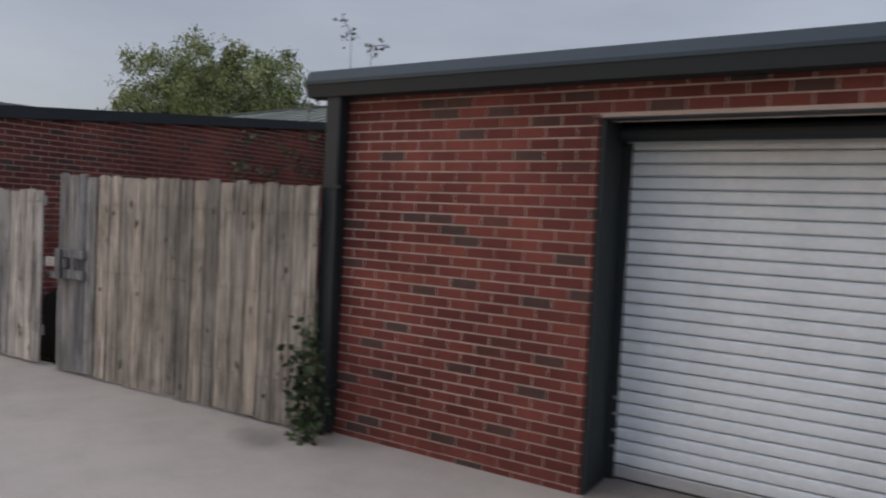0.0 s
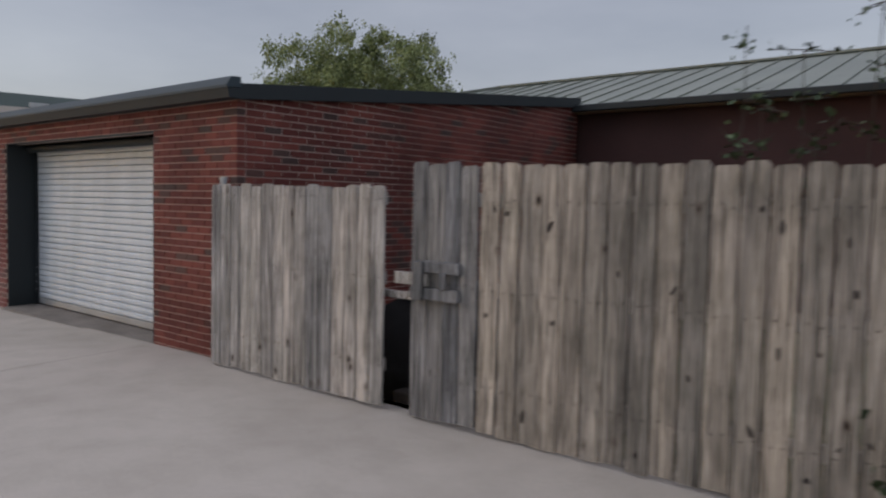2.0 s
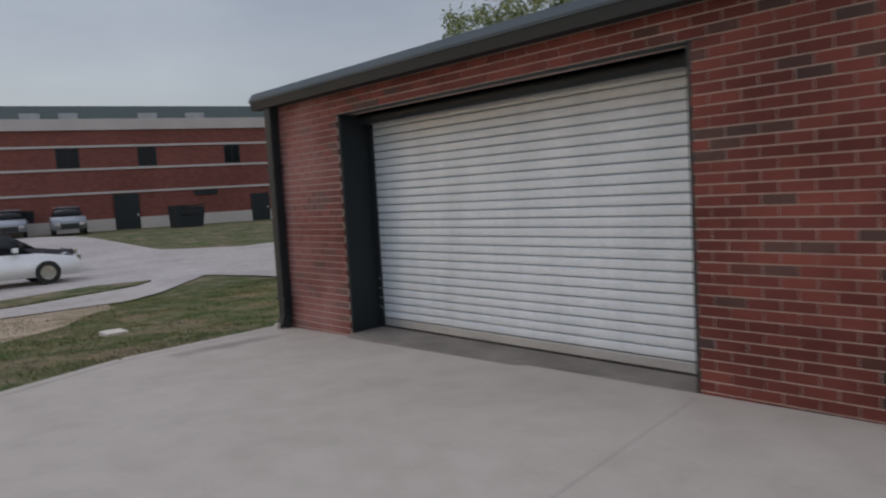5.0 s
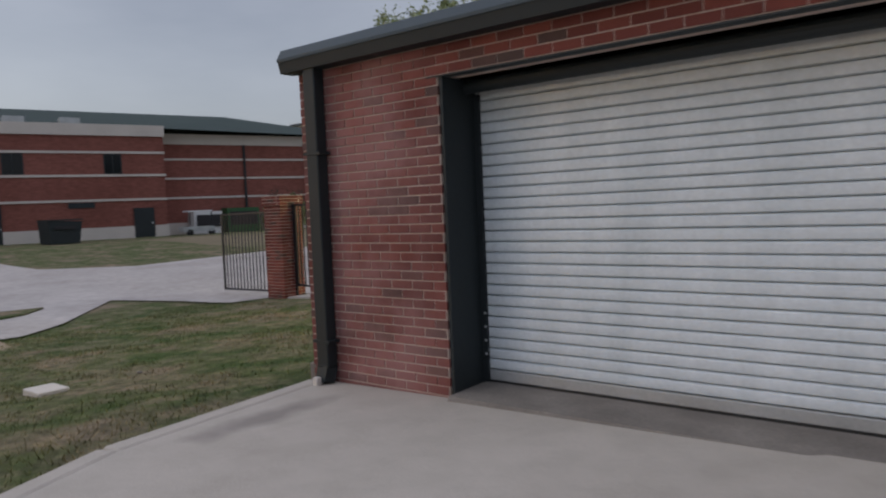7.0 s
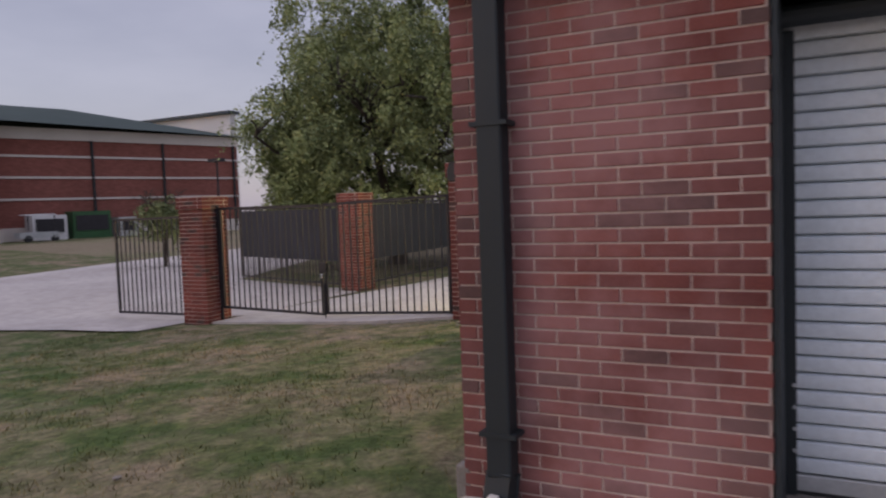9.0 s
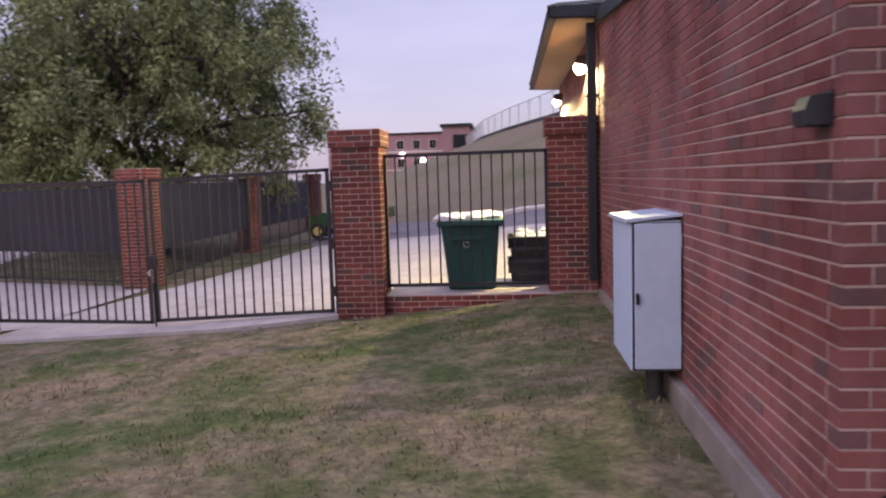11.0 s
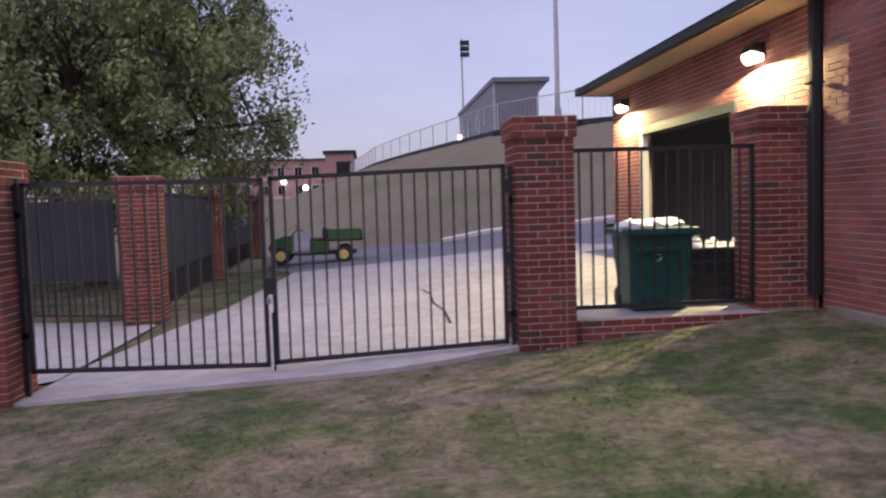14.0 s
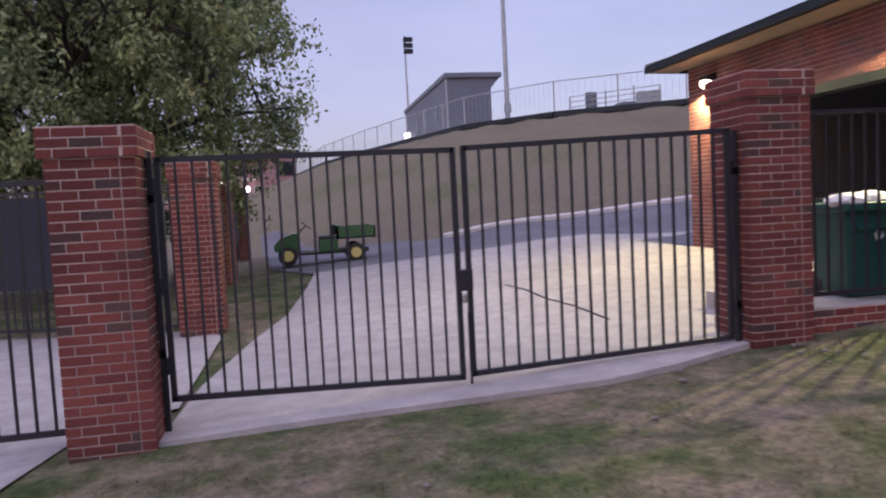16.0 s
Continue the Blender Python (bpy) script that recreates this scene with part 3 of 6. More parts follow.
# Shed behind, with the lit service bay.
BAY = (1.33, 4.53, -0.3, 2.36)
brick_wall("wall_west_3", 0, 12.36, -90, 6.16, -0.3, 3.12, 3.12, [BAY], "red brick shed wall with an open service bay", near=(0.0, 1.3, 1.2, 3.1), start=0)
tagged(boxes("wall_south_3", [((0.02, 6.2, BASE), (24.0, 6.4, 3.05))], MAROON), "dark maroon back wall of the fenced yard", "wall", kind="structure")
brick_wall("wall_north_3", 24.0, 12.36, 180, 24, -0.3, 3.12, 3.12, [], "red brick rear wall of the long shed")
boxes("wall_east_3", [((24.0, 6.2, -0.3), (24.2, 12.36, 3.05))], FARBRICK)
boxes("wall_east_2", [((21.3, 0.2, BASE), (21.5, 6.1, 2.45))], FARBRICK)
boxes("wall_bay_back", [((5.5, 6.5, -0.1), (5.6, 12.1, 3.0)), ((0.2, 12.05, -0.1), (5.5, 12.1, 3.0))], GREYMETAL)
boxes("floor_bay", [((0.2, 6.5, -0.1), (5.5, 12.05, 0.03))], CONCRETE)
boxes("floor_garage", [((0.25, 0.42, -0.1), (6.45, 6.0, 0.025)), ((12.1, 0.6, -0.2), (21.2, 6.0, -0.03))], CONCRETE)
boxes("wall_base", [((-0.055, 0.0, -0.3), (0.03, 5.95, 0.105))], THRESHOLD, bevel=0.012)["label"] = "stained concrete ledge along the foot of the brick wall"
for o in bpy.data.objects:
    if o.name.split(".")[0] in ("wall_east_3", "wall_east_2", "wall_bay_back", "floor_bay", "floor_garage", "wall_base"):
        tagged(o, o.get("label", "") or "plain wall or floor closing the building", "building", kind="structure")


def mono_roof(name, x0, x1, z_front, z_back, label, over=0.07, dy=0.0):
    """A flat metal roof climbing to the back, its rim hanging over the walls."""
    bm = bmesh.new()
    prism(bm, [(-0.14, z_front - 0.02), (6.1, z_back - 0.02), (6.1, z_back + 0.05), (-0.12, z_front + 0.05)], 0, x0 - 0.045, x1 + 0.045)
    roof = tagged(part(name, bm, GUTTER), label, "roof", kind="structure")
    # Front gutter: a rolled upper lip over a plain face.
    bm = bmesh.new()
    prism(bm, [(-0.13, z_front - 0.07), (-0.15, z_front + 0.02), (-0.004, z_front + 0.02), (-0.004, z_front - 0.07)], 0, x0 - over, x1 + over)
    soften(bm, 0.008)
    part("fascia", bm, TRIM, roof, "dark slate-green metal fascia")
    bm = bmesh.new()
    prism(bm, [(-0.156, z_front + 0.016), (-0.156, z_front + 0.04), (-0.11, z_front + 0.115), (-0.01, z_front + 0.12), (-0.01, z_front + 0.03), (-0.14, z_front + 0.016)], 0, x0 - over - 0.004, x1 + over + 0.004)
    soften(bm, 0.006)
    part("drip_edge", bm, GUTTER, roof, "lighter bent metal drip edge")
    for side, xa, xb in (("w", x0 - 0.05, x0 - 0.006), ("e", x1 + 0.006, x1 + 0.05)):
        bm = bmesh.new()
        prism(bm, [(-0.003, z_front - 0.07), (6.1, z_back - 0.07), (6.1, z_back + 0.07), (-0.003, z_front + 0.07)], 0, xa, xb)
        part("rake_trim", bm, TRIM, roof)
    for o in (roof, *roof.children):
        o.data.transform(Matrix.Translation((0, dy, 0)))
    return roof


mono_roof("roof_1", 0, 6.7, 2.52, 3.15, "low metal garage roof with a dark rim")
mono_roof("roof_2", 11.8, 21.4, 2.48, 3.12, "low metal roof of the second garage", dy=0.15)


def hip_roof():
    x0, x1, y0, y1, zr = -0.52, 24.8, 5.95, 12.82, 4.08
    ym, ins, xb = (y0 + y1) / 2, (y1 - y0) / 2, 6.0

    def eave(x):
        """The eaves stand higher over the service bay than along the yard."""
        return 3.2 - 0.16 * min(1.0, (x - x0) / (xb - x0))

    bm = bmesh.new()
    v = [bm.verts.new(p) for p in ((x0, y0, eave(x0)), (xb, y0, eave(xb)), (x1, y0, eave(x1)), (x1, y1, eave(x1)), (xb, y1, eave(xb)), (x0, y1, eave(x0)), (x0 + ins, ym, zr), (xb, ym, zr), (x1 - ins, ym, zr))]
    for q in ((0, 1, 7, 6), (1, 2, 8, 7), (2, 3, 8), (3, 4, 7, 8), (4, 5, 6, 7), (5, 0, 6)):
        bm.faces.new([v[i] for i in q])
    bmesh.ops.triangulate(bm, faces=bm.faces[:])
    r = bmesh.ops.extrude_face_region(bm, geom=bm.faces[:])
    for g in r["geom"]:
        if isinstance(g, bmesh.types.BMVert):
            g.co.z += 0.05
    roof = tagged(part("roof_3", bm, GREENROOF), "weathered green standing seam hip roof of the shed", "roof", kind="structure")
    # Raised seams up the slopes.
    n = int((x1 - x0) / 0.4)
    for i in range(1, n):
        x = x0 + (x1 - x0) * i / n
        k = min(1.0, (x - x0) / ins, (x1 - x) / ins)
        bm = bmesh.new()
        bar(bm, (x, y0, eave(x) + 0.06), (x, y0 + (ym - y0) * k, eave(x) + 0.06 + (zr - eave(x)) * k), 0.022, 0.022)
        part("seam", bm, GREENROOF, roof)
    for i in range(1, 17):
        y = y0 + (y1 - y0) * i / 17
        k = min((y - y0), (y1 - y)) / ins
        bm = bmesh.new()
        bar(bm, (x0, y, 3.26), (x0 + ins * k, y, 3.26 + (zr - 3.2) * k), 0.022, 0.022)
        part("seam", bm, GREENROOF, roof)
    for p, q in (((x0, y0), (xb, y0)), ((xb, y0), (x1, y0)), ((x0, y1), (xb, y1)), ((x0, y0), (x0, y1))):
        bm = bmesh.new()
        bar(bm, (*p, eave(p[0]) + 0.005), (*q, eave(q[0]) + 0.005), 0.08, 0.1)
        soften(bm, 0.012)
        part("gutter", bm, TRIM, roof, "dark metal eaves gutter")
    bm = bmesh.new()
    for xa, xc, ya, yc in ((x0 + 0.04, 0.0, y0 + 0.04, y1 - 0.04), (0.0, xb, y0 + 0.04, 6.19), (xb, x1, y0 + 0.04, 6.19)):
        q = [bm.verts.new((x, y, eave(x) - d)) for d in (0.06, 0.035) for x, y in ((xa, ya), (xc, ya), (xc, yc), (xa, yc))]
        for f in ((0, 1, 2, 3), (7, 6, 5, 4), (0, 4, 5, 1), (1, 5, 6, 2), (2, 6, 7, 3), (3, 7, 4, 0)):
            bm.faces.new([q[i] for i in f])
    part("soffit", bm, SOFFIT, roof, "tan boarded soffit")
    bm = bmesh.new()
    for p, q in (((x0, y0, 3.2), (x0 + ins, ym, zr)), ((x0, y1, 3.2), (x0 + ins, ym, zr)), ((x0 + ins, ym, zr), (x1 - ins, ym, zr))):
        bar(bm, (p[0], p[1], p[2] + 0.07), (q[0], q[1], q[2] + 0.07), 0.16, 0.04)
    part("ridge_cap", bm, GREENROOF, roof)


hip_roof()
boxes("ceiling_bay", [((0.2, 6.4, 2.95), (5.5, 12.1, 3.0))], GREYMETAL)
tagged(bpy.data.objects["ceiling_bay"], "grey ceiling of the service bay", "ceiling", kind="structure")


# ---- roller doors ----
def roller_door(name, x0, x1, z0, z1, label, dy=0.0):
    """A corrugated roller curtain set back in its brick opening, with dark steel jambs and head."""
    t = thing(name, ((x0 + x1) / 2, 0.4, z0), label, "roller door", kind="structure")
    n = 26
    h = (z1 - 0.065 - z0 - 0.09) / n
    for i in range(n):
        za = z0 + 0.09 + i * h
        bm = bmesh.new()
        prof = [(0.40 - 0.010 * min(1.0, 3.2 * math.sin(math.pi * j / 10)) - 0.003 * math.sin(math.pi * j / 10), za + 0.004 + (h - 0.008) * j / 10) for j in range(11)]
        prism(bm, prof + [(0.425, za + h), (0.425, za)], 0, x0 + 0.03, x1 - 0.03)
        part("slat", bm, SLAT, t)
    boxes("backing", [((x0 + 0.02, 0.43, z0), (x1 - 0.02, 0.44, z1))], DARKGAP, t)
    boxes("bottom_bar", [((x0 + 0.03, 0.385, z0 + 0.012), (x1 - 0.03, 0.43, z0 + 0.088))], GALV, t, "dull galvanised bottom bar", 0.006)
    boxes("rubber_seal", [((x0 + 0.03, 0.39, z0 - 0.005), (x1 - 0.03, 0.42, z0 + 0.012))], BLACKPLASTIC, t)
    for a, b in ((x0 + 0.002, x0 + 0.03), (x1 - 0.03, x1 - 0.002)):
        boxes("jamb", [((a, 0.012, z0 - 0.03), (b, 0.46, z1 - 0.002))], TRIM, t, "dark green steel jamb lining", 0.004)
        boxes("guide_channel", [((a + (0.028 if a < (x0 + x1) / 2 else -0.045), 0.36, z0), (a + (0.073 if a < (x0 + x1) / 2 else 0.0), 0.384, z1 - 0.1))], TRIM, t)
    bm = bmesh.new()
    bx(bm, (x0 + 0.03, 0.3, z1 - 0.075), (x1 - 0.03, 0.46, z1 - 0.002))
    cy(bm, (x0 + 0.03, 0.29, z1 - 0.052), (x1 - 0.03, 0.29, z1 - 0.052), 0.048, 14)
    part("head_hood", bm, TRIM, t, "dark rounded steel head cover")
    boxes("lintel_angle", [((x0 - 0.1, -0.004, z1 - 0.004), (x1 + 0.1, 0.09, z1 + 0.006))], TRIM, t)
    for i in range(4):
        boxes("guide_bolt", [((x0 + 0.06, 0.35, z0 + 0.2 + 0.1 * i), (x0 + 0.075, 0.362, z0 + 0.215 + 0.1 * i))], GALV, t)
    for o in t.children:
        o.data.transform(Matrix.Translation((0, dy, 0)))
    t.matrix_basis = Matrix.Translation(((x0 + x1) / 2, 0.4 + dy, z0))
    for o in t.children:
        o.matrix_parent_inverse = world_of(t).inverted()
    return t


roller_door("door_1", 1.43, 5.27, 0.05, 2.235, "closed white corrugated roller door in dark steel jambs")
roller_door("door_2", 13.86, 17.7, 0.055, 2.215, "closed white corrugated roller door of the second garage", 0.15)
for xa, xb, zt, dy in ((1.462, 5.238, 0.04, 0.0), (13.892, 17.668, 0.05, 0.15)):
    bm = bmesh.new()
    prism(bm, [(-0.09, zt - 0.06), (-0.06, zt - 0.005), (0.4, zt + 0.005), (0.44, zt + 0.005), (0.44, -0.2), (-0.09, -0.2)], 0, xa, xb)
    bm.transform(Matrix.Translation((0, dy, 0)))
    tagged(part("threshold", bm, THRESHOLD), "worn dark concrete threshold under the roller door", "threshold", kind="structure")


# ---- downpipes ----
def downpipe(x, y, z0, z1, w, label, kick=True):
    t = thing("downpipe", (x, y, z0), label, "downpipe")
    bm = bmesh.new()
    bx(bm, (x - w / 2, y - w * 0.4, z0 + 0.14), (x + w / 2, y + w * 0.4, z1))
    soften(bm, 0.012)
    part("pipe", bm, TRIM, t)
    for z in (z0 + 0.34, z0 + (z1 - z0) * 0.73):
        boxes("strap", [((x - w * 0.5 - 0.03, y - w * 0.4 - 0.006, z), (x + w * 0.5 + 0.03, y + w * 0.45, z + 0.022))], TRIM, t)
    if kick:
        bm = bmesh.new()
        bar(bm, (x, y, z0 + 0.15), (x - 0.005, y - 0.03, z0 + 0.03), w * 0.9, w * 0.75)
        soften(bm, 0.01)
        part("outlet_shoe", bm, TRIM, t, "dented dark metal outlet shoe")
    return t


downpipe(0.235, -0.062, -0.03, 2.46, 0.13, "dark green square downpipe on the brick corner")
downpipe(11.96, 0.088, 0.04, 2.42, 0.13, "dark green square downpipe beside the wooden fence")
downpipe(-0.09, 6.1, 0.05, 3.1, 0.1, "dark square downpipe between pillar and wall", False)
tagged(boxes("slab_chip", [((0.2, -0.2, -0.03), (0.255, -0.145, 0.05))], STONE, bevel=0.012), "small loose chip of pale concrete on the slab", "debris")


# ---- wooden fence ----
def picket(parent, x0, x1, z0, z1, y, rnd, lean=0.0, wood=None):
    """A dog-eared board with slightly cupped, uneven edges."""
    bm = bmesh.new()
    c = min(0.022, (x1 - x0) * 0.2)
    pts = [(x0, z0), (x1, z0 + rnd.uniform(-0.008, 0.008)), (x1 - 0.001, z1 - c), (x1 - c, z1), (x0 + c, z1 + rnd.uniform(-0.004, 0.004)), (x0 + 0.001, z1 - c)]
    yy = y + rnd.uniform(-0.005, 0.005)
    prism(bm, pts, 1, yy, yy + 0.018)
    for v in bm.verts:
        v.co.x += lean * (v.co.z - z0)
    soften(bm, 0.0025, 1)
    part("picket", bm, wood or WOOD, parent)
    return yy


nail_bm = bmesh.new()
cy(nail_bm, (0, -0.0015, 0), (0, 0.003, 0), 0.0062, 8)
NAIL_MESH = bpy.data.meshes.new("nail")
nail_bm.to_mesh(NAIL_MESH)
nail_bm.free()
NAIL_MESH.materials.append(NAIL)
knot_bm = bmesh.new()
bmesh.ops.create_uvsphere(knot_bm, u_segments=8, v_segments=5, radius=1, matrix=Matrix.Diagonal((0.013, 0.003, 0.017, 1)))
KNOT_MESH = bpy.data.meshes.new("knot")
knot_bm.to_mesh(KNOT_MESH)
knot_bm.free()
KNOT_MESH.materials.append(NAIL)


def fence_run(name, x0, x1, zt0, zt1, zb0, zb1, y, label, seed, widths=(0.134, 0.152), lean=0.0, wood=None):
    rnd = random.Random(seed)
    t = thing(name, ((x0 + x1) / 2, y, zb0), label, "wooden fence")
    x = x0
    while x < x1 - 0.02:
        w = min(rnd.uniform(*widths), x1 - x)
        k = (x - x0) / (x1 - x0)
        zt, zb = zt0 + (zt1 - zt0) * k + rnd.uniform(-0.014, 0.014), zb0 + (zb1 - zb0) * k + rnd.uniform(-0.01, 0.012)
        yy = picket(t, x, x + w - rnd.uniform(0.006, 0.014), zb, zt, y, rnd, lean, wood)
        if w > 0.08:
            for zz in (0.3, 0.93, 1.5):
                for dx in (0.3, 0.7):
                    nail = new("nail", NAIL_MESH)
                    nail.matrix_basis = Matrix.Translation((x + w * dx + rnd.uniform(-0.008, 0.008) + lean * zz, yy, zb0 + zz + rnd.uniform(-0.012, 0.012)))
                    nail.parent = t
                    nail.matrix_parent_inverse = world_of(t).inverted()
            if wood is FENCEWOOD:
                for zz in (0.29, 0.54, 0.83, 1.15, 1.45):
                    if rnd.random() < 0.3:
                        knot = new("knot", KNOT_MESH)
                        s = rnd.uniform(0.6, 1.25)
                        knot.matrix_basis = Matrix.Translation((x + w * rnd.uniform(0.3, 0.7), yy, zz + rnd.uniform(-0.12, 0.12))) @ Matrix.Rotation(rnd.uniform(-0.5, 0.5), 4, "Y") @ Matrix.Diagonal((s, 1, s * rnd.uniform(0.9, 2.4), 1))
                        knot.parent = t
                        knot.matrix_parent_inverse = world_of(t).inverted()
        x += w
    for zz in (0.3, 0.93, 1.5):
        boxes("rail", [((x0 + 0.03, y + 0.024, zb0 + zz - 0.045), (x1 - 0.03, y + 0.062, zb0 + zz + 0.045))], WOOD, t, "weathered horizontal rail behind the boards")
    return t


leaf_gate = fence_run("fence_gate", 6.56, 8.70, 1.69, 1.68, 0.092, 0.088, -0.155, "weathered grey picket gate leaf ajar by the brick wall", 3)
main_gate = fence_run("fence_gate", 8.96, 9.53, 1.835, 1.82, 0.095, 0.10, -0.15, "narrow weathered picket gate leaf with a timber slide latch", 8, lean=-0.004, wood=GREYWOOD)
fence = fence_run("wooden_fence", 9.535, 11.93, 1.822, 1.795, 0.085, 0.075, -0.135, "weathered brown-grey dog-eared picket fence panel", 5, wood=FENCEWOOD)
# The panel runs back to the downpipe.
hinge = Matrix.Translation((9.535, -0.135, 0))
fence.matrix_basis = hinge @ Matrix.Rotation(radians(2.6), 4, "Z") @ hinge.inverted() @ fence.matrix_basis
latch = thing("slide_latch", (9.12, -0.2, 1.08), "weathered timber slide latch bolted to the picket gate", "gate latch")
for nm, a, b in (("keeper", (9.03, -0.225, 0.915), (9.11, -0.196, 1.172)), ("keeper", (9.255, -0.215, 1.0), (9.305, -0.196, 1.105)), ("rail_block", (8.985, -0.196, 1.10), (9.40, -0.154, 1.175)),
                 ("rail_block", (8.98, -0.196, 0.918), (9.395, -0.154, 0.998)), ("bolt_bar", (8.835, -0.192, 1.006), (9.13, -0.158, 1.09))):
    boxes(nm, [(a, b)], WOOD if nm == "bolt_bar" else GREYWOOD, latch, bevel=0.004)
gate_post = thing("gate_post", (8.93, -0.05, 0.06), "dark rusted steel post in the gap of the fence", "fence post")
bm = bmesh.new()
bx(bm, (8.915, -0.10, 0.02), (8.95, -0.065, 1.72))
part("post", bm, NAIL, gate_post)
boxes("cross_rail", [((8.60, -0.06, 0.88), (8.99, -0.02, 0.93))], WOOD, gate_post)
fp = thing("fence_post", (6.62, -0.08, 0.05), "grey steel post capped at the gate hinge", "fence post")
bm = bmesh.new()
cy(bm, (6.62, -0.08, 0.0), (6.62, -0.08, 1.73), 0.03, 12)
part("post", bm, GALV, fp)
bm = bmesh.new()
cy(bm, (6.62, -0.08, 1.73), (6.62, -0.08, 1.76), 0.035, 12)
part("cap", bm, GALV, fp)
# Near-black heap and timber end, added to give the gap its yard shadow.
heap = thing("covered_stack", (8.9, 0.6, 0.0), "near-black heap added for the yard shadow behind the gate gap", "covered stack")
bm = bmesh.new()
prism(bm, [(7.9, 0.0), (10.0, 0.0), (9.9, 0.7), (9.3, 0.92), (8.5, 0.86), (8.0, 0.6)], 1, 0.25, 1.5)
bmesh.ops.subdivide_edges(bm, edges=bm.edges[:], cuts=4, use_grid_fill=True)
for v in bm.verts:
    v.co += Vector((noise.noise(v.co * 3.1), noise.noise(v.co * 3.1 + Vector((9, 0, 0))), noise.noise(v.co * 2.7 + Vector((0, 7, 0))))) * 0.07
part("tarpaulin", bm, HEAPDARK, heap, "", True)
boxes("timber_end", [((8.55, 0.12, 0.0), (8.85, 0.3, 0.14))], BARK, heap, bevel=0.01)


# ---- plants at the fence ----
def leaf_cloud(points, size, rnd, droop=0.3):
    verts, faces = [], []
    for p in points:
        s = size * rnd.uniform(0.6, 1.35)
        ax = Vector((rnd.gauss(0, 1), rnd.gauss(0, 1), rnd.gauss(-droop, 0.6))).normalized()
        sd = ax.cross(Vector((rnd.gauss(0, 1), rnd.gauss(0, 1), rnd.gauss(0, 1)))).normalized() * s * 0.42
        n = len(verts)
        p = Vector(p)
        verts += [p, p + ax * s * 0.5 + sd, p + ax * s, p + ax * s * 0.5 - sd]
        faces.append((n, n + 1, n + 2, n + 3))
    return verts, faces


def vine():
    rnd = random.Random(21)
    t = thing("vine", (11.86, -0.16, 0.08), "leafy green vine climbing at the downpipe foot", "vine")
    bm = bmesh.new()
    pts = []
    for i in range(7):
        p = Vector((11.97 + rnd.uniform(-0.07, 0.1), -0.12, 0.02))
        for j in range(rnd.randint(4, 8)):
            q = p + Vector((rnd.uniform(-0.06, 0.06), rnd.uniform(-0.03, 0.02), rnd.uniform(0.07, 0.13)))
            q.y = min(max(q.y, -0.26), -0.05)
            cy(bm, p, q, 0.004, 5)
            pts += [q + Vector((rnd.gauss(0, 0.055), rnd.uniform(-0.07, 0.0), rnd.gauss(0, 0.05))) for _ in range(8)]
            p = q
    part("stem", bm, BARK, t)
    joined("foliage", *leaf_cloud(pts, 0.055, rnd), VINE, t)


vine()


def tall_weed(x, y, h, seed, spread):
    rnd = random.Random(seed)
    t = thing("tall_weed", (x, y, 0.0), "thin tall weed with sparse leaves growing in the yard", "weed", "weeds in the yard")
    bm, pts = bmesh.new(), []
    for s in range(2):
        p = Vector((x + rnd.uniform(-0.1, 0.1), y + rnd.uniform(-0.1, 0.1), 0.0))
        lean = Vector((rnd.uniform(-spread, spread), rnd.uniform(-0.1, 0.1), 1)).normalized()
        n = 9
        hh = h * rnd.uniform(0.92, 1.05)
        for j in range(n):
            q = p + lean * hh / n + Vector((rnd.gauss(0, 0.02), rnd.gauss(0, 0.02), 0))
            cy(bm, p, q, 0.008 * (1 - j / 12), 5)
            if j > 4:
                for b in range(3):
                    e = q + Vector((rnd.uniform(-0.16, 0.16), rnd.uniform(-0.12, 0.12), rnd.uniform(-0.05, 0.12)))
                    cy(bm, q, e, 0.003, 4)
                    pts += [q.lerp(e, rnd.random()) + Vector((rnd.gauss(0, 0.03), rnd.gauss(0, 0.03), rnd.gauss(0, 0.03))) for _ in range(6)]
            p = q
    part("stem", bm, BARK, t)
    joined("foliage", *leaf_cloud(pts, 0.038, rnd, 0.6), VINE, t)


tall_weed(11.1, 0.28, 2.6, 4, 0.07)
tall_weed(11.68, 0.45, 2.9, 5, 0.03)
tall_weed(11.3, 0.4, 2.1, 6, 0.08)


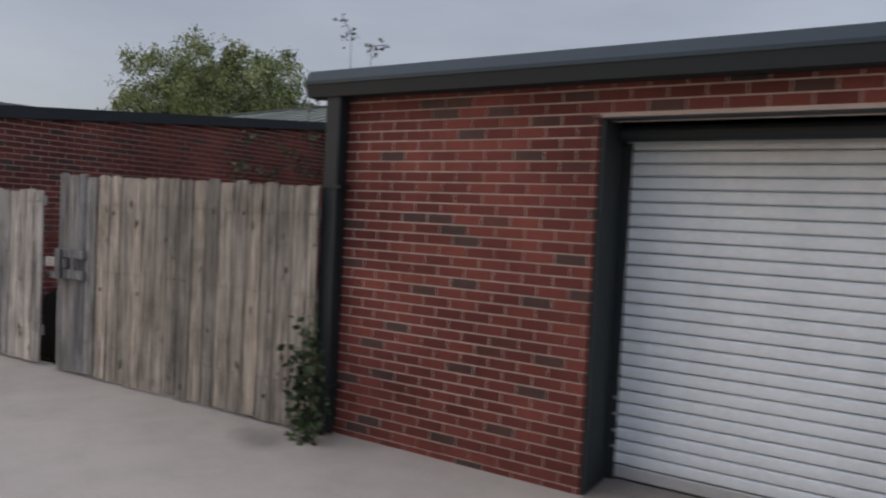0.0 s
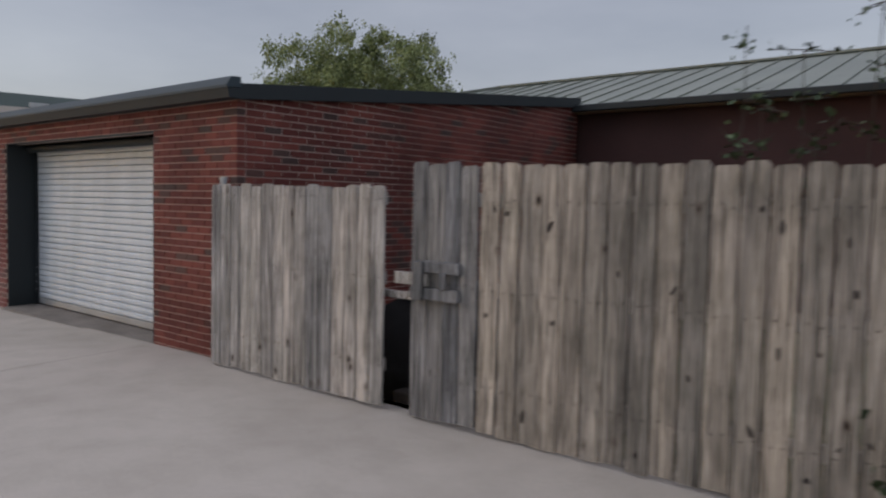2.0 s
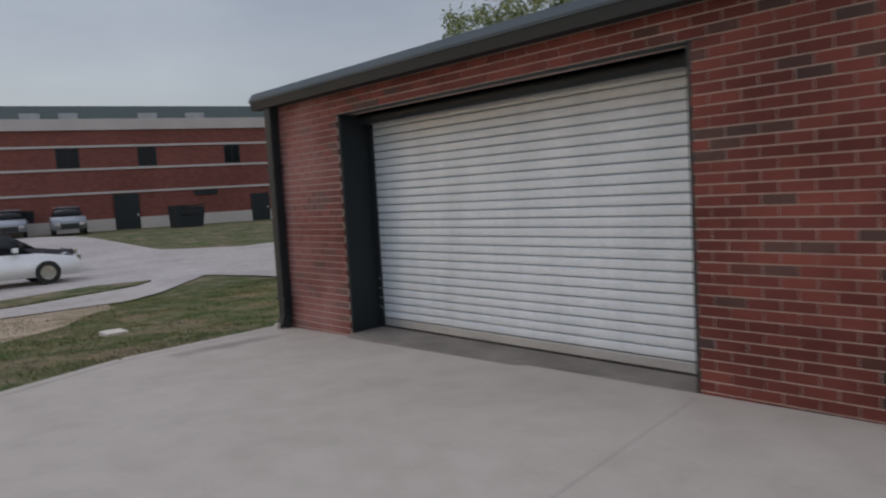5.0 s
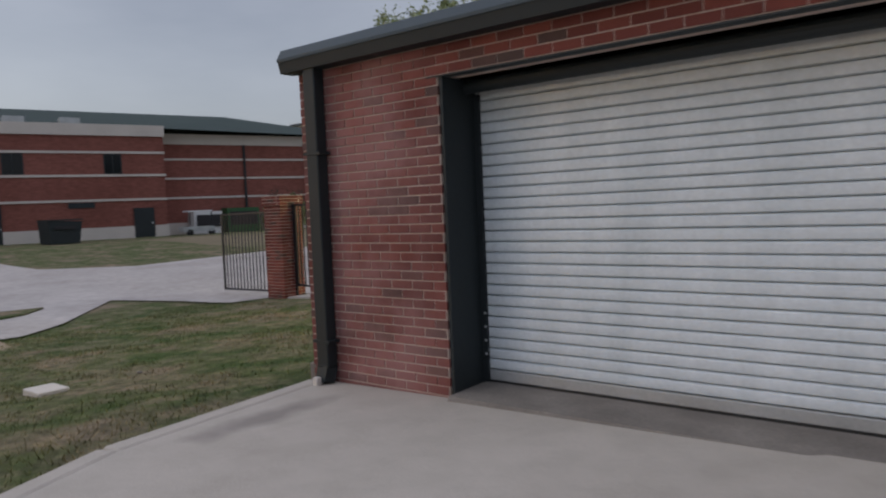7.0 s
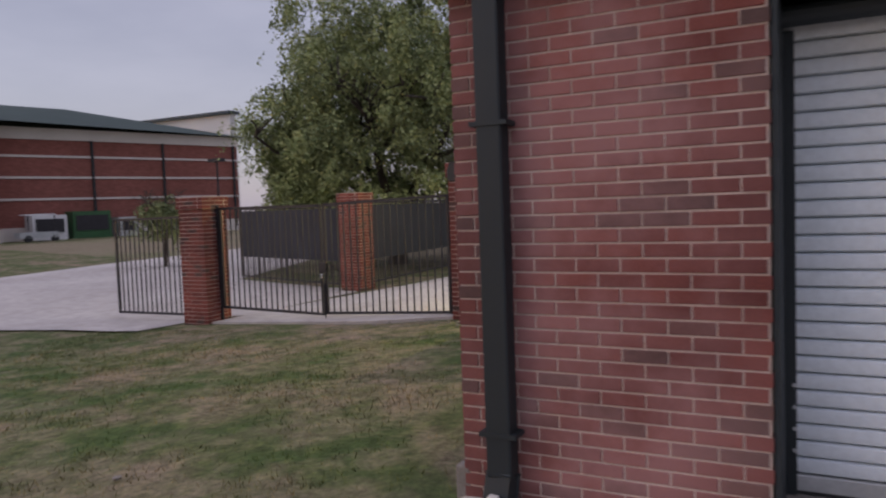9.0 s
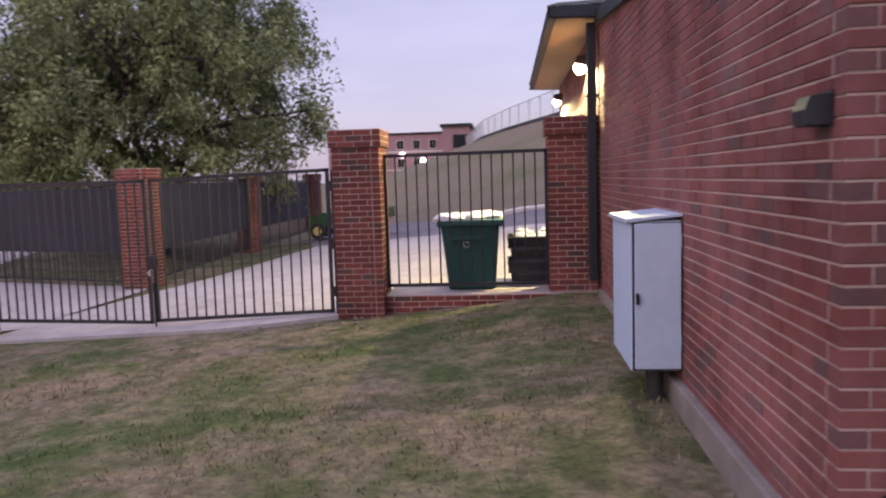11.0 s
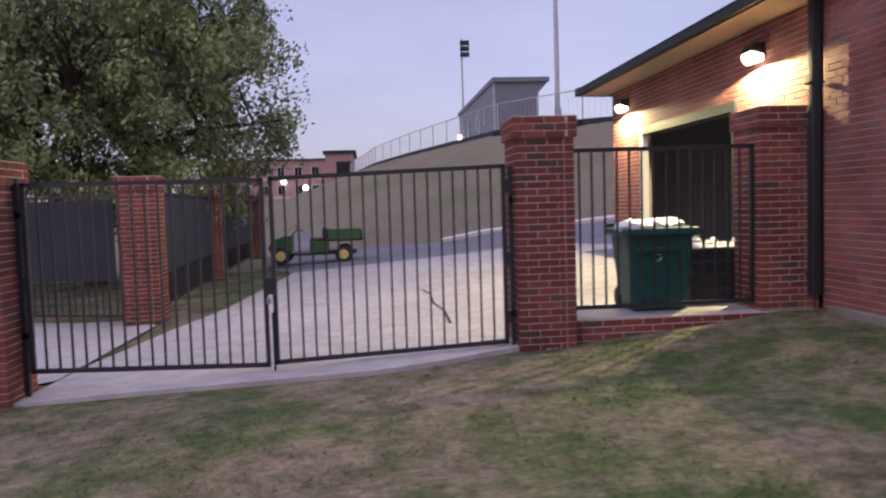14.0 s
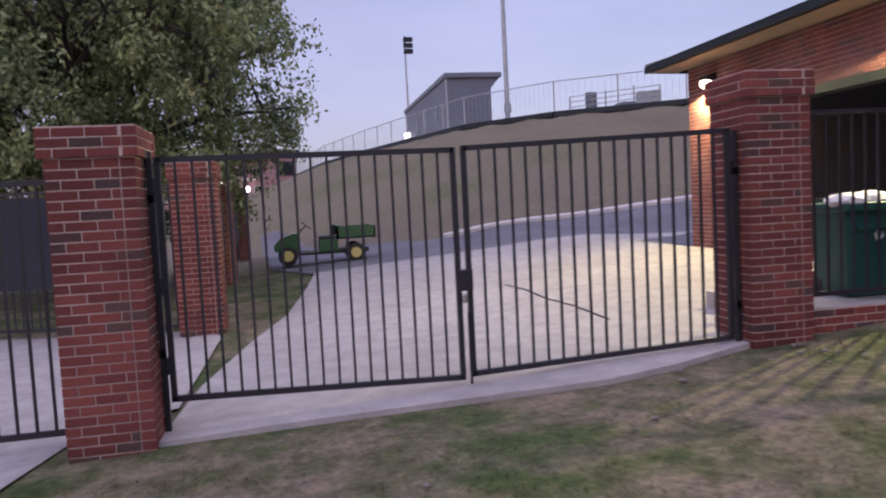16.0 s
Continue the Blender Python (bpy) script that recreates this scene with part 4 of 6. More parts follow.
# ---- brick pillars and metal gates ----
def brick_pillar(cx, yf, zb, label, w=0.56, courses=33, pieces=True, group="brick pillars of the gate"):
    t = thing("brick_pillar", (cx, yf + w / 2, zb), label, "pillar", group)
    x0, x1, y0, y1 = cx - w / 2, cx + w / 2, yf, yf + w
    body = zb + (courses - 3) * COURSE
    for i, (ox, oy, turn) in enumerate(((x0, y0, 0), (x1, y0, 90), (x1, y1, 180), (x0, y1, 270))):
        brick_wall("face", ox, oy, turn, w, zb, body, body, [], "", near=(0, w, zb, body) if pieces and i != 2 else None, start=0.0, finish=0.1016, parent=t, kind="", first=i, limit=90, core1=0.2)
    e = 0.028
    for i, (ox, oy, turn) in enumerate(((x0 - e, y0 - e, 0), (x1 + e, y0 - e, 90), (x1 + e, y1 + e, 180), (x0 - e, y1 + e, 270))):
        brick_wall("cap_face", ox, oy, turn, w + 2 * e, body, body + 3 * COURSE - 0.004, body + 3 * COURSE - 0.004, [], "", near=(0, w, body, zb + 99) if pieces else None, start=0.0, finish=0.1016, parent=t, kind="", first=i + 1, limit=12, core1=0.2)
    boxes("cap_top", [((x0 - e + 0.01, y0 - e + 0.01, body + 0.1), (x1 + e - 0.01, y1 + e - 0.01, body + 3 * COURSE))], MORTAR, t, "mortared pillar top")
    return t


brick_pillar(-7.96, 5.88, -0.52, "square red brick gate pillar with a stepped cap")
brick_pillar(-2.82, 6.05, -0.22, "square red brick gate pillar lit yellow on one side")
brick_pillar(-0.30, 6.22, -0.08, "square red brick pillar against the garage wall", courses=32)
brick_pillar(-7.97, 10.6, -0.46, "red brick pillar of the screened inner fence", pieces=False)
brick_pillar(-8.4, 17.6, -0.48, "red brick pillar further along the screened fence", pieces=False)
brick_pillar(-8.65, 25.5, -0.48, "far red brick pillar of the screened fence", pieces=False)


def metal_panel(name, p0, p1, zb0, zb1, zt0, zt1, n, label, frame_w=0.04, group="", ends=True, hinges=None):
    """A barred steel panel between two plan points; bottom and top rails may slope."""
    t = thing(name, ((p0[0] + p1[0]) / 2, (p0[1] + p1[1]) / 2, min(zb0, zb1)), label, "metal gate" if "gate" in name else "metal fence", group)
    A, B = Vector((*p0, 0)), Vector((*p1, 0))
    at = lambda k, z0, z1: A.lerp(B, k) + Vector((0, 0, z0 + (z1 - z0) * k))
    for nm, za, zc in (("bottom_rail", zb0, zb1), ("top_rail", zt0, zt1)):
        bm = bmesh.new()
        bar(bm, at(0, za, zc), at(1, za, zc), frame_w, frame_w)
        part(nm, bm, BLACKMETAL, t)
    if ends:
        for k in (0.0, 1.0):
            bm = bmesh.new()
            bar(bm, at(k, zb0, zb1) - Vector((0, 0, 0.02)), at(k, zt0, zt1) + Vector((0, 0, 0.02)), frame_w, frame_w)
            part("end_post", bm, BLACKMETAL, t)
    for i in range(1, n + 1):
        k = i / (n + 1)
        bm = bmesh.new()
        bar(bm, at(k, zb0, zb1), at(k, zt0, zt1), 0.0185, 0.0185)
        part("bar", bm, BLACKMETAL, t)
    if hinges is not None:
        for z in (0.18, 0.75, 1.45):
            q = at(hinges, zb0, zb1)
            bm = bmesh.new()
            cy(bm, q + Vector((0.035 if hinges else -0.035, 0, z)), q + Vector((0.035 if hinges else -0.035, 0, z + 0.12)), 0.022, 10)
            part("hinge", bm, BLACKMETAL, t)
    return t


GY0 = 6.2
gl = metal_panel("drive_gate", (-7.60, GY0), (-5.485, GY0), -0.2, -0.25, 1.50, 1.49, 17, "black barred steel drive gate leaf, closed", hinges=0.0, group="drive gate leaves")
gr = metal_panel("drive_gate", (-5.40, GY0), (-3.20, GY0), -0.23, -0.14, 1.50, 1.56, 17, "black barred steel drive gate leaf, closed", hinges=1.0, group="drive gate leaves")
boxes("lock_box", [((-5.50, GY0 - 0.05, 0.42), (-5.38, GY0 + 0.03, 0.58))], BLACKMETAL, gl, "black lock box", 0.006)
boxes("padlock", [((-5.47, GY0 - 0.075, 0.33), (-5.43, GY0 - 0.045, 0.40))], CHROME, gl, "bright steel padlock", 0.008)
bm = bmesh.new()
cy(bm, (-5.425, GY0 - 0.03, -0.36), (-5.425, GY0 - 0.03, 0.25), 0.011, 8)
part("drop_rod", bm, BLACKMETAL, gr)
for px in (-7.655, -3.135):
    gp = thing("gate_post", (px, GY0, -0.4), "black square steel post bolted to the pillar", "gate post", "gate posts")
    boxes("post", [((px - 0.02, GY0 - 0.02, -0.45 if px < -5 else -0.25), (px + 0.02, GY0 + 0.02, 1.56))], BLACKMETAL, gp, bevel=0.004)
    for z in (0.1, 1.2):
        boxes("bracket", [((px - (0.1 if px < -5 else 0.02), GY0 - 0.02, z), (px + (0.02 if px < -5 else 0.1), GY0 + 0.02, z + 0.06))], BLACKMETAL, gp)
metal_panel("metal_fence", (-2.53, 6.37), (-0.60, 6.37), 0.13, 0.13, 1.70, 1.71, 14, "black barred steel fence panel on a low brick plinth")
metal_panel("metal_fence", (-10.25, 6.2), (-8.27, 6.2), -0.38, -0.36, 1.36, 1.38, 15, "black barred steel fence panel ending beside the road")
plinth = thing("brick_plinth", (-1.55, 6.4, -0.2), "low red brick plinth under the barred fence", "low wall")
brick_wall("face", -2.54, 6.18, 0, 1.98, -0.24, 0.03, 0.03, [], "", near=(0, 2, -0.3, 0.1), parent=plinth, kind="")
boxes("coping", [((-2.535, 6.19, -0.2), (-0.03, 7.7, 0.036))], ROAD, plinth, "flat pale concrete slab on the plinth")


# Inner fence with dark privacy screen.
def screen_fence(p, q, zb, zt, label):
    t = metal_panel("screened_fence", p, q, zb, zb, zt, zt, int(math.dist(p, q) / 0.125), label, group="screened inner fence", ends=True)
    a, b = Vector((*p, 0)), Vector((*q, 0))
    off = (b - a).normalized().cross(Vector((0, 0, 1))) * 0.03
    bm = bmesh.new()
    n = 14
    rows = [[bm.verts.new(a.lerp(b, 0.02 + 0.96 * i / n) + off * (1 + 0.5 * math.sin(i * 2.1)) + Vector((0, 0, z))) for i in range(n + 1)] for z in (zb + 0.55, zt - 0.5, zt - 0.06)]
    for r0, r1 in zip(rows, rows[1:]):
        for i in range(n):
            bm.faces.new((r0[i], r0[i + 1], r1[i + 1], r1[i]))
    r = bmesh.ops.extrude_face_region(bm, geom=bm.faces[:])
    for g in r["geom"]:
        if isinstance(g, bmesh.types.BMVert):
            g.co += off * 0.25
    part("privacy_screen", bm, SCREEN, t, "dark woven privacy screen tied to the bars")
    return t


screen_fence((-7.98, 11.2), (-8.33, 17.55), -0.36, 1.55, "black barred fence with a dark privacy screen")
screen_fence((-8.4, 18.2), (-8.65, 25.4), -0.4, 1.5, "black barred fence with a dark privacy screen")
screen_fence((-12.9, 12.4), (-8.3, 10.9), -0.36, 1.5, "black barred fence with a dark screen behind the gate")


# ---- drives, roads and kerbs ----
def ground_piece(name, poly, dz, material, label, step=0.9, thick=0.0):
    return tagged(drape(name, poly, dz, material, step, thick), label, name, kind="structure")


ground_piece("drive", [(-7.7, 5.95), (-6.8, 5.92), (-5.4, 5.80), (-4.5, 5.72), (-3.9, 5.83), (-3.1, 6.1), (-2.5, 6.75), (0.0, 6.75), (0.0, 14.5), (3.0, 17.5), (-2, 18.5), (-6.4, 17.5), (-6.6, 14.6), (-6.9, 11.4), (-7.3, 9.4), (-7.6, 7.5)], 0.03, ROAD, "pale concrete drive behind the steel gate", thick=0.12)
ground_piece("road", [(-6.4, 17.4), (-2, 18.4), (3.0, 17.4), (0.0, 14.4), (0.2, 12.6), (40, 12.8), (40, 21), (8, 22.3), (-2, 24.5), (-6.2, 27.5), (-7.6, 34), (-8.4, 34), (-7.9, 26), (-7.4, 20)], 0.014, ASPHALT, "grey asphalt service road below the grass bank")
ground_piece("kerb", [(-2, 24.4), (8, 22.2), (40, 20.9), (40, 21.1), (8, 22.45), (-2, 24.65)], 0.12, STONE, "pale concrete kerb at the foot of the bank", 1.5, 0.15)
ground_piece("road", [(-8.6, 5.2), (-10.2, 5.0), (-12.2, 4.4), (-9.4, 2.1), (-8.2, 0.9), (-8.2, -2.0), (-9, -30), (-60, -30), (-60, 5), (-40, 8.5), (-25.7, 8.3), (-23.2, 11.0), (-24.5, 17), (-26, 30), (-24, 34), (-17, 22), (-13.5, 12.9), (-8.3, 11.2), (-7.7, 10.4), (-7.7, 6.9), (-8.3, 6.6)], 0.014, ROAD, "pale concrete road and parking beside the lawn", 1.6)
ground_piece("grass_island", [(-12.0, -6.0), (-11.6, -1.0), (-12.6, 1.5), (-12.2, 2.9), (-11.4, 2.2), (-10.2, -0.8), (-10.3, -6)], 0.05, LAWN, "thin strip of grass between walk and road", thick=0.08)
ground_piece("bare_patch", [(-8.3, 0.6), (-7.0, 0.3), (-6.0, -0.5), (-4.6, -1.15), (-3.9, -1.75), (-3.3, -2.4), (-3.7, -3.2), (-4.0, -4), (-8.3, -4)], -0.006, SAND, "bare sandy patch at the edge of the lawn", 0.5)
# Rolled kerb along the edge of the apron.
bm = bmesh.new()
for (ax, ay), (cx, cy2) in zip(((0.10, -0.06), (0.34, -1.9), (0.92, -3.2), (1.68, -6)), ((0.34, -1.9), (0.92, -3.2), (1.68, -6), (2.38, -14))):
    bar(bm, (ax, ay, gz(ax, ay) - 0.027), (cx, cy2, gz(cx, cy2) - 0.027), 0.17, 0.10)
soften(bm, 0.03, 2)
tagged(part("kerb", bm, CONCRETE), "low rounded concrete edge of the apron", "kerb", kind="structure")
# Saw-cut joints in the apron, and the dark seam in the drive.
for a, b in (((5.3, -0.12), (5.95, -4.2)), ((5.95, -4.2), (6.8, -14)), ((11.9, -0.1), (12.2, -14))):
    bm = bmesh.new()
    n = 12
    for i in range(n):
        p, q = Vector(a).lerp(Vector(b), i / n), Vector(a).lerp(Vector(b), (i + 1) / n)
        bar(bm, (*p, gz(*p) + 0.0105), (*q, gz(*q) + 0.0105), 0.0035, 0.004)
    tagged(part("slab_joint", bm, THRESHOLD), "dark saw-cut joint in the concrete", "joint", kind="structure")
bm = bmesh.new()
seam = ((-3.66, 11.4), (-3.58, 10.7), (-3.62, 9.7), (-3.55, 8.8), (-3.58, 7.8))
for p, q in zip(seam, seam[1:]):
    bar(bm, (*p, gz(*p) + 0.031), (*q, gz(*q) + 0.031), 0.03, 0.014)
tagged(part("drive_joint", bm, DARKGAP), "dark curved seam in the concrete drive", "joint", kind="structure")
cover = thing("valve_cover", (-2.3, -1.17, gz(-2.3, -1.17)), "pale flat concrete utility cover set in the lawn", "utility cover")
bm = bmesh.new()
bx(bm, (-2.46, -1.30, gz(-2.3, -1.17) - 0.05), (-2.12, -1.03, gz(-2.3, -1.17) + 0.03))
soften(bm, 0.012)
part("lid", bm, STONE, cover)
rnd = random.Random(77)
for i in range(22):
    x, y = rnd.uniform(-7.4, -0.4), rnd.uniform(-1.5, 6.0)
    if i < 14:
        x, y = rnd.uniform(-4.2, -2.6), rnd.uniform(5.3, 5.9)
    bm = bmesh.new()
    r = rnd.uniform(0.008, 0.028)
    bmesh.ops.create_icosphere(bm, subdivisions=1, radius=r)
    for v in bm.verts:
        v.co = Vector((v.co.x * rnd.uniform(0.8, 1.6) + x, v.co.y * rnd.uniform(0.8, 1.4) + y, v.co.z * 0.6 + gz(x, y) + 0.012))
    tagged(part("stone", bm, THRESHOLD), "small dull loose stone lying in the grass", "stone", "loose stones")


def on_lawn(x, y):
    if x > -0.08 or y > 5.95 and x > -3 or y > 5.15 + 0.12 * abs(x + 5.5) and x < -2.9:
        return y < -0.1 and x < 0.1 - y * 0.16
    if x < -8.2 - max(0, y) * 0.5:
        return False
    return True


def grass():
    """Short tufts over the lawn, thinner where it is worn."""
    rnd = np.random.RandomState(5)
    spots = [(x, y) for x, y in zip(rnd.uniform(-9.5, 0.6, 46000), rnd.uniform(-4.5, 6.1, 46000)) if on_lawn(x, y)]
    heights = ground_z([p[0] for p in spots], [p[1] for p in spots])
    verts, faces = [], []
    for (x, y), z in zip(spots, heights):
        d = noise.noise((x * 0.75 + 3, y * 0.75, 1.0)) + 0.5 * noise.noise((x * 2.6, y * 2.6, 4.0))
        if d < -0.1 and rnd.rand() < 0.75:
            continue
        h = (0.014 + 0.018 * rnd.rand()) * (1.0 + 0.8 * max(0, d))
        a = rnd.uniform(0, 6.283)
        w = 0.0035 + 0.003 * rnd.rand()
        lx, ly = rnd.normal(0, 0.8) * h, rnd.normal(0, 0.8) * h
        k = len(verts)
        c, s = math.cos(a) * w, math.sin(a) * w
        verts += [(x - c, y - s, z - 0.02), (x + c, y + s, z - 0.02), (x + lx, y + ly, z + h - 0.004)]
        faces.append((k, k + 1, k + 2))
    ob = joined("grass", verts, faces, BLADE)
    tagged(ob, "short patchy dry grass blades over the lawn", "grass", kind="stuff")


grass()

# ---- wall fittings by the lawn ----
cab = thing("electrical_cabinet", (-0.16, 2.52, 0.17), "pale grey steel electrical cabinet fixed to the brick wall", "electrical cabinet")
bm = bmesh.new()
bx(bm, (-0.315, 2.145, 0.175), (-0.004, 2.90, 1.115))
soften(bm, 0.008)
part("body", bm, BOXGREY, cab)
bm = bmesh.new()
prism(bm, [(-0.345, 1.11), (-0.004, 1.14), (-0.004, 1.155), (-0.345, 1.13)], 1, 2.125, 2.92)
part("lid", bm, BOXGREY, cab, "sloped rain lid")
bm = bmesh.new()
bx(bm, (-0.292, 2.128, 0.19), (-0.012, 2.1445, 1.10))
soften(bm, 0.005)
door = part("door", bm, BOXGREY, cab)
boxes("gasket", [((-0.306, 2.139, 0.18), (-0.008, 2.1448, 1.105))], DARKGAP, cab)
boxes("handle", [((-0.288, 2.108, 0.60), (-0.268, 2.129, 0.67))], BLACKMETAL, door, "small black turn handle", 0.004)
for z in (0.32, 0.95):
    boxes("hinge", [((-0.03, 2.118, z), (-0.012, 2.13, z + 0.08))], BOXGREY, cab)
bm = bmesh.new()
for y in (2.3, 2.45):
    cy(bm, (-0.13, y, -0.1), (-0.13, y, 0.18), 0.045, 12)
part("conduit", bm, BLACKPLASTIC, cab, "dark conduit into the soil")
wl = thing("wall_light", (-0.05, 0.2, 1.65), "small black unlit wall light on the brick wall", "wall light")
bm = bmesh.new()
prism(bm, [(-0.004, 1.55), (-0.085, 1.55), (-0.09, 1.6), (-0.07, 1.645), (-0.004, 1.65)], 1, 0.09, 0.2)
soften(bm, 0.01)
part("housing", bm, BLACKPLASTIC, wl)
boxes("lens", [((-0.078, 0.102, 1.544), (-0.02, 0.188, 1.551))], GLASS, wl)
boxes("mounting_plate", [((-0.006, 0.08, 1.54), (0.0, 0.21, 1.66))], BLACKMETAL, wl)


def bay_light(y, z, watts):
    t = thing("bay_light", (-0.1, y, z), "lit warm wall light beside the service bay", "wall light", "lit lights of the bay")
    boxes("mounting_plate", [((-0.02, y - 0.1, z - 0.07), (0.0, y + 0.1, z + 0.11))], BLACKMETAL, t, bevel=0.006)
    bm = bmesh.new()
    prism(bm, [(-0.018, z - 0.02), (-0.17, z + 0.02), (-0.15, z + 0.1), (-0.018, z + 0.12)], 1, y - 0.12, y + 0.12)
    soften(bm, 0.012)
    part("housing", bm, BLACKMETAL, t)
    bm = bmesh.new()
    prism(bm, [(-0.03, z - 0.09), (-0.12, z - 0.11), (-0.175, z - 0.04), (-0.172, z + 0.015), (-0.03, z - 0.024)], 1, y - 0.105, y + 0.105)
    soften(bm, 0.01)
    part("lens", bm, LENS, t, "glowing prismatic lens")
    lamp = bpy.data.lights.new("bay_lamp", "SPOT")
    lamp.energy, lamp.color, lamp.shadow_soft_size = watts, (1.0, 0.9, 0.33), 0.007
    lamp.spot_size, lamp.spot_blend = radians(174), 0.12
    new("bay_lamp", lamp).matrix_basis = look((-0.155, y, z - 0.13), (-0.25, y - 0.05, z - 1.1))


bay_light(7.25, 2.8, 600)
bay_light(11.6, 2.8, 440)
frame_t = thing("door_3", (0.05, 9.4, 0.0), "raised roller door track and pale jamb of the service bay", "roller door", kind="structure")
boxes("jamb", [((-0.012, 10.88, -0.05), (0.09, 11.02, 2.36))], PALEWALL, frame_t, "pale painted steel jamb")
boxes("jamb", [((-0.012, 7.83, -0.05), (0.09, 7.93, 2.36))], TRIM, frame_t)
boxes("head", [((-0.012, 7.93, 2.24), (0.25, 10.88, 2.36))], TRIM, frame_t)

# ---- bin, crates, cart ----
bin_t = thing("wheeled_bin", (-1.5, 6.98, 0.05), "dark green wheeled bin overfilled with white bags", "bin")
zb = 0.042
bm = bmesh.new()
r = bx(bm, (-1.75, 6.74, zb), (-1.22, 7.28, zb + 0.83))
for v in r:
    if v.co.z < zb + 0.1:
        v.co.x = -1.45 + (v.co.x + 1.485) * 1.08
        v.co.y = 7.01 + (v.co.y - 7.01) * 0.8
    else:
        v.co.x = -1.455 + (v.co.x + 1.485) * 1.36
soften(bm, 0.03)
part("body", bm, BINGREEN, bin_t)
boxes("rim", [((-1.86, 6.69, zb + 0.78), (-1.05, 7.32, zb + 0.86))], BINGREEN, bin_t, bevel=0.02)
boxes("catch_bar", [((-1.72, 6.71, zb + 0.62), (-1.25, 6.735, zb + 0.66))], BINGREEN, bin_t)
rb = random.Random(3)
for i in range(9):
    bm = bmesh.new()
    mm = Matrix.Translation((-1.485 + rb.uniform(-0.27, 0.3), 7.0 + rb.uniform(-0.2, 0.2), zb + 0.88)) @ Matrix.Diagonal((0.17, 0.16, 0.07, 1))
    bmesh.ops.create_icosphere(bm, subdivisions=2, radius=1, matrix=mm)
    for v in bm.verts:
        v.co += Vector((rb.gauss(0, 0.008), rb.gauss(0, 0.008), rb.gauss(0, 0.008)))
    part("bag", bm, WHITEPLASTIC, bin_t, "crumpled white bag heaped over the rim")
bm = bmesh.new()
bx(bm, (-1.84, 7.28, zb + 0.84), (-1.13, 7.36, zb + 0.9))
part("lid_hinge", bm, BLACKPLASTIC, bin_t)
for x in (-1.72, -1.25):
    bm = bmesh.new()
    cy(bm, (x - 0.03, 7.25, zb + 0.1), (x + 0.03, 7.25, zb + 0.1), 0.11, 18)
    part("wheel", bm, TYRE, bin_t)
bm = bmesh.new()
for i in range(3):
    a = i * 2.094 + 0.5
    bar(bm, (-1.5 + 0.045 * math.cos(a), 6.712, zb + 0.56 + 0.045 * math.sin(a)), (-1.5 + 0.045 * math.cos(a + 1.7), 6.712, zb + 0.56 + 0.045 * math.sin(a + 1.7)), 0.022, 0.004)
part("emblem", bm, WHITEPLASTIC, bin_t, "small white emblem of three bars")
bin_t.matrix_basis = Matrix.Translation((-0.07, -0.275, 0)) @ bin_t.matrix_basis
cr = thing("crate_stack", (-0.72, 7.15, 0.04), "stack of black plastic crates behind the fence", "crates")
for i in range(4):
    z = 0.042 + i * 0.155
    bm = bmesh.new()
    j = 0.02 * (-1) ** i
    bx(bm, (-1.05 + j, 6.8, z), (-0.38 + j, 7.45, z + 0.15))
    bm.faces.ensure_lookup_table()
    lid = [f for f in bm.faces if f.normal.z > 0.5]
    bmesh.ops.inset_region(bm, faces=lid, thickness=0.03, depth=0.0)
    bmesh.ops.translate(bm, verts=lid[0].verts[:], vec=(0, 0, -0.12))
    ribs = [f for f in bm.faces if abs(f.normal.z) < 0.3 and f.calc_area() > 0.06]
    bmesh.ops.inset_individual(bm, faces=ribs, thickness=0.02, depth=-0.012)
    part("crate", bm, BLACKPLASTIC, cr)


def jug(x, y, z, seed, label):
    """A squat plastic jug with a neck, a cap and a side handle."""
    rj = random.Random(seed)
    t = thing("jug", (x, y, z), label, "jug", "jugs on the crates")
    r, h = rj.uniform(0.06, 0.075), rj.uniform(0.17, 0.23)
    bm = bmesh.new()
    cy(bm, (x, y, z), (x, y, z + h * 0.7), r, 12)
    cy(bm, (x, y, z + h * 0.7), (x, y, z + h * 0.92), r, 12, r * 0.35)
    part("body", bm, WHITEPLASTIC, t, "", True)
    bm = bmesh.new()
    cy(bm, (x, y, z + h * 0.92), (x, y, z + h), r * 0.38, 10)
    part("cap", bm, rj.choice((GALV, BINGREEN, BLACKPLASTIC)), t)


for i, (jx, jy) in enumerate(((-0.93, 6.93), (-0.78, 6.96), (-0.62, 6.92), (-0.47, 6.95), (-0.85, 7.2), (-0.6, 7.22))):
    jug(jx, jy, 0.042 + 0.51, 40 + i, "dull white plastic jug standing in the top crate")


def wheel(parent, c, r, w, rim_mat, tread=TYRE, ax=0):
    """A tyre and rim, its axle along x (ax 0) or y (ax 1)."""
    c = Vector(c)
    d = Vector((w / 2, 0, 0)) if ax == 0 else Vector((0, w / 2, 0))
    bm = bmesh.new()
    cy(bm, c - d, c + d, r, 22)
    soften(bm, min(0.03, w * 0.25))
    wh = part("wheel", bm, tread, parent, "", True)
    bm = bmesh.new()
    cy(bm, c - d * 1.04, c + d * 1.04, r * 0.55, 16)
    part("rim", bm, rim_mat, wh)
    return wh


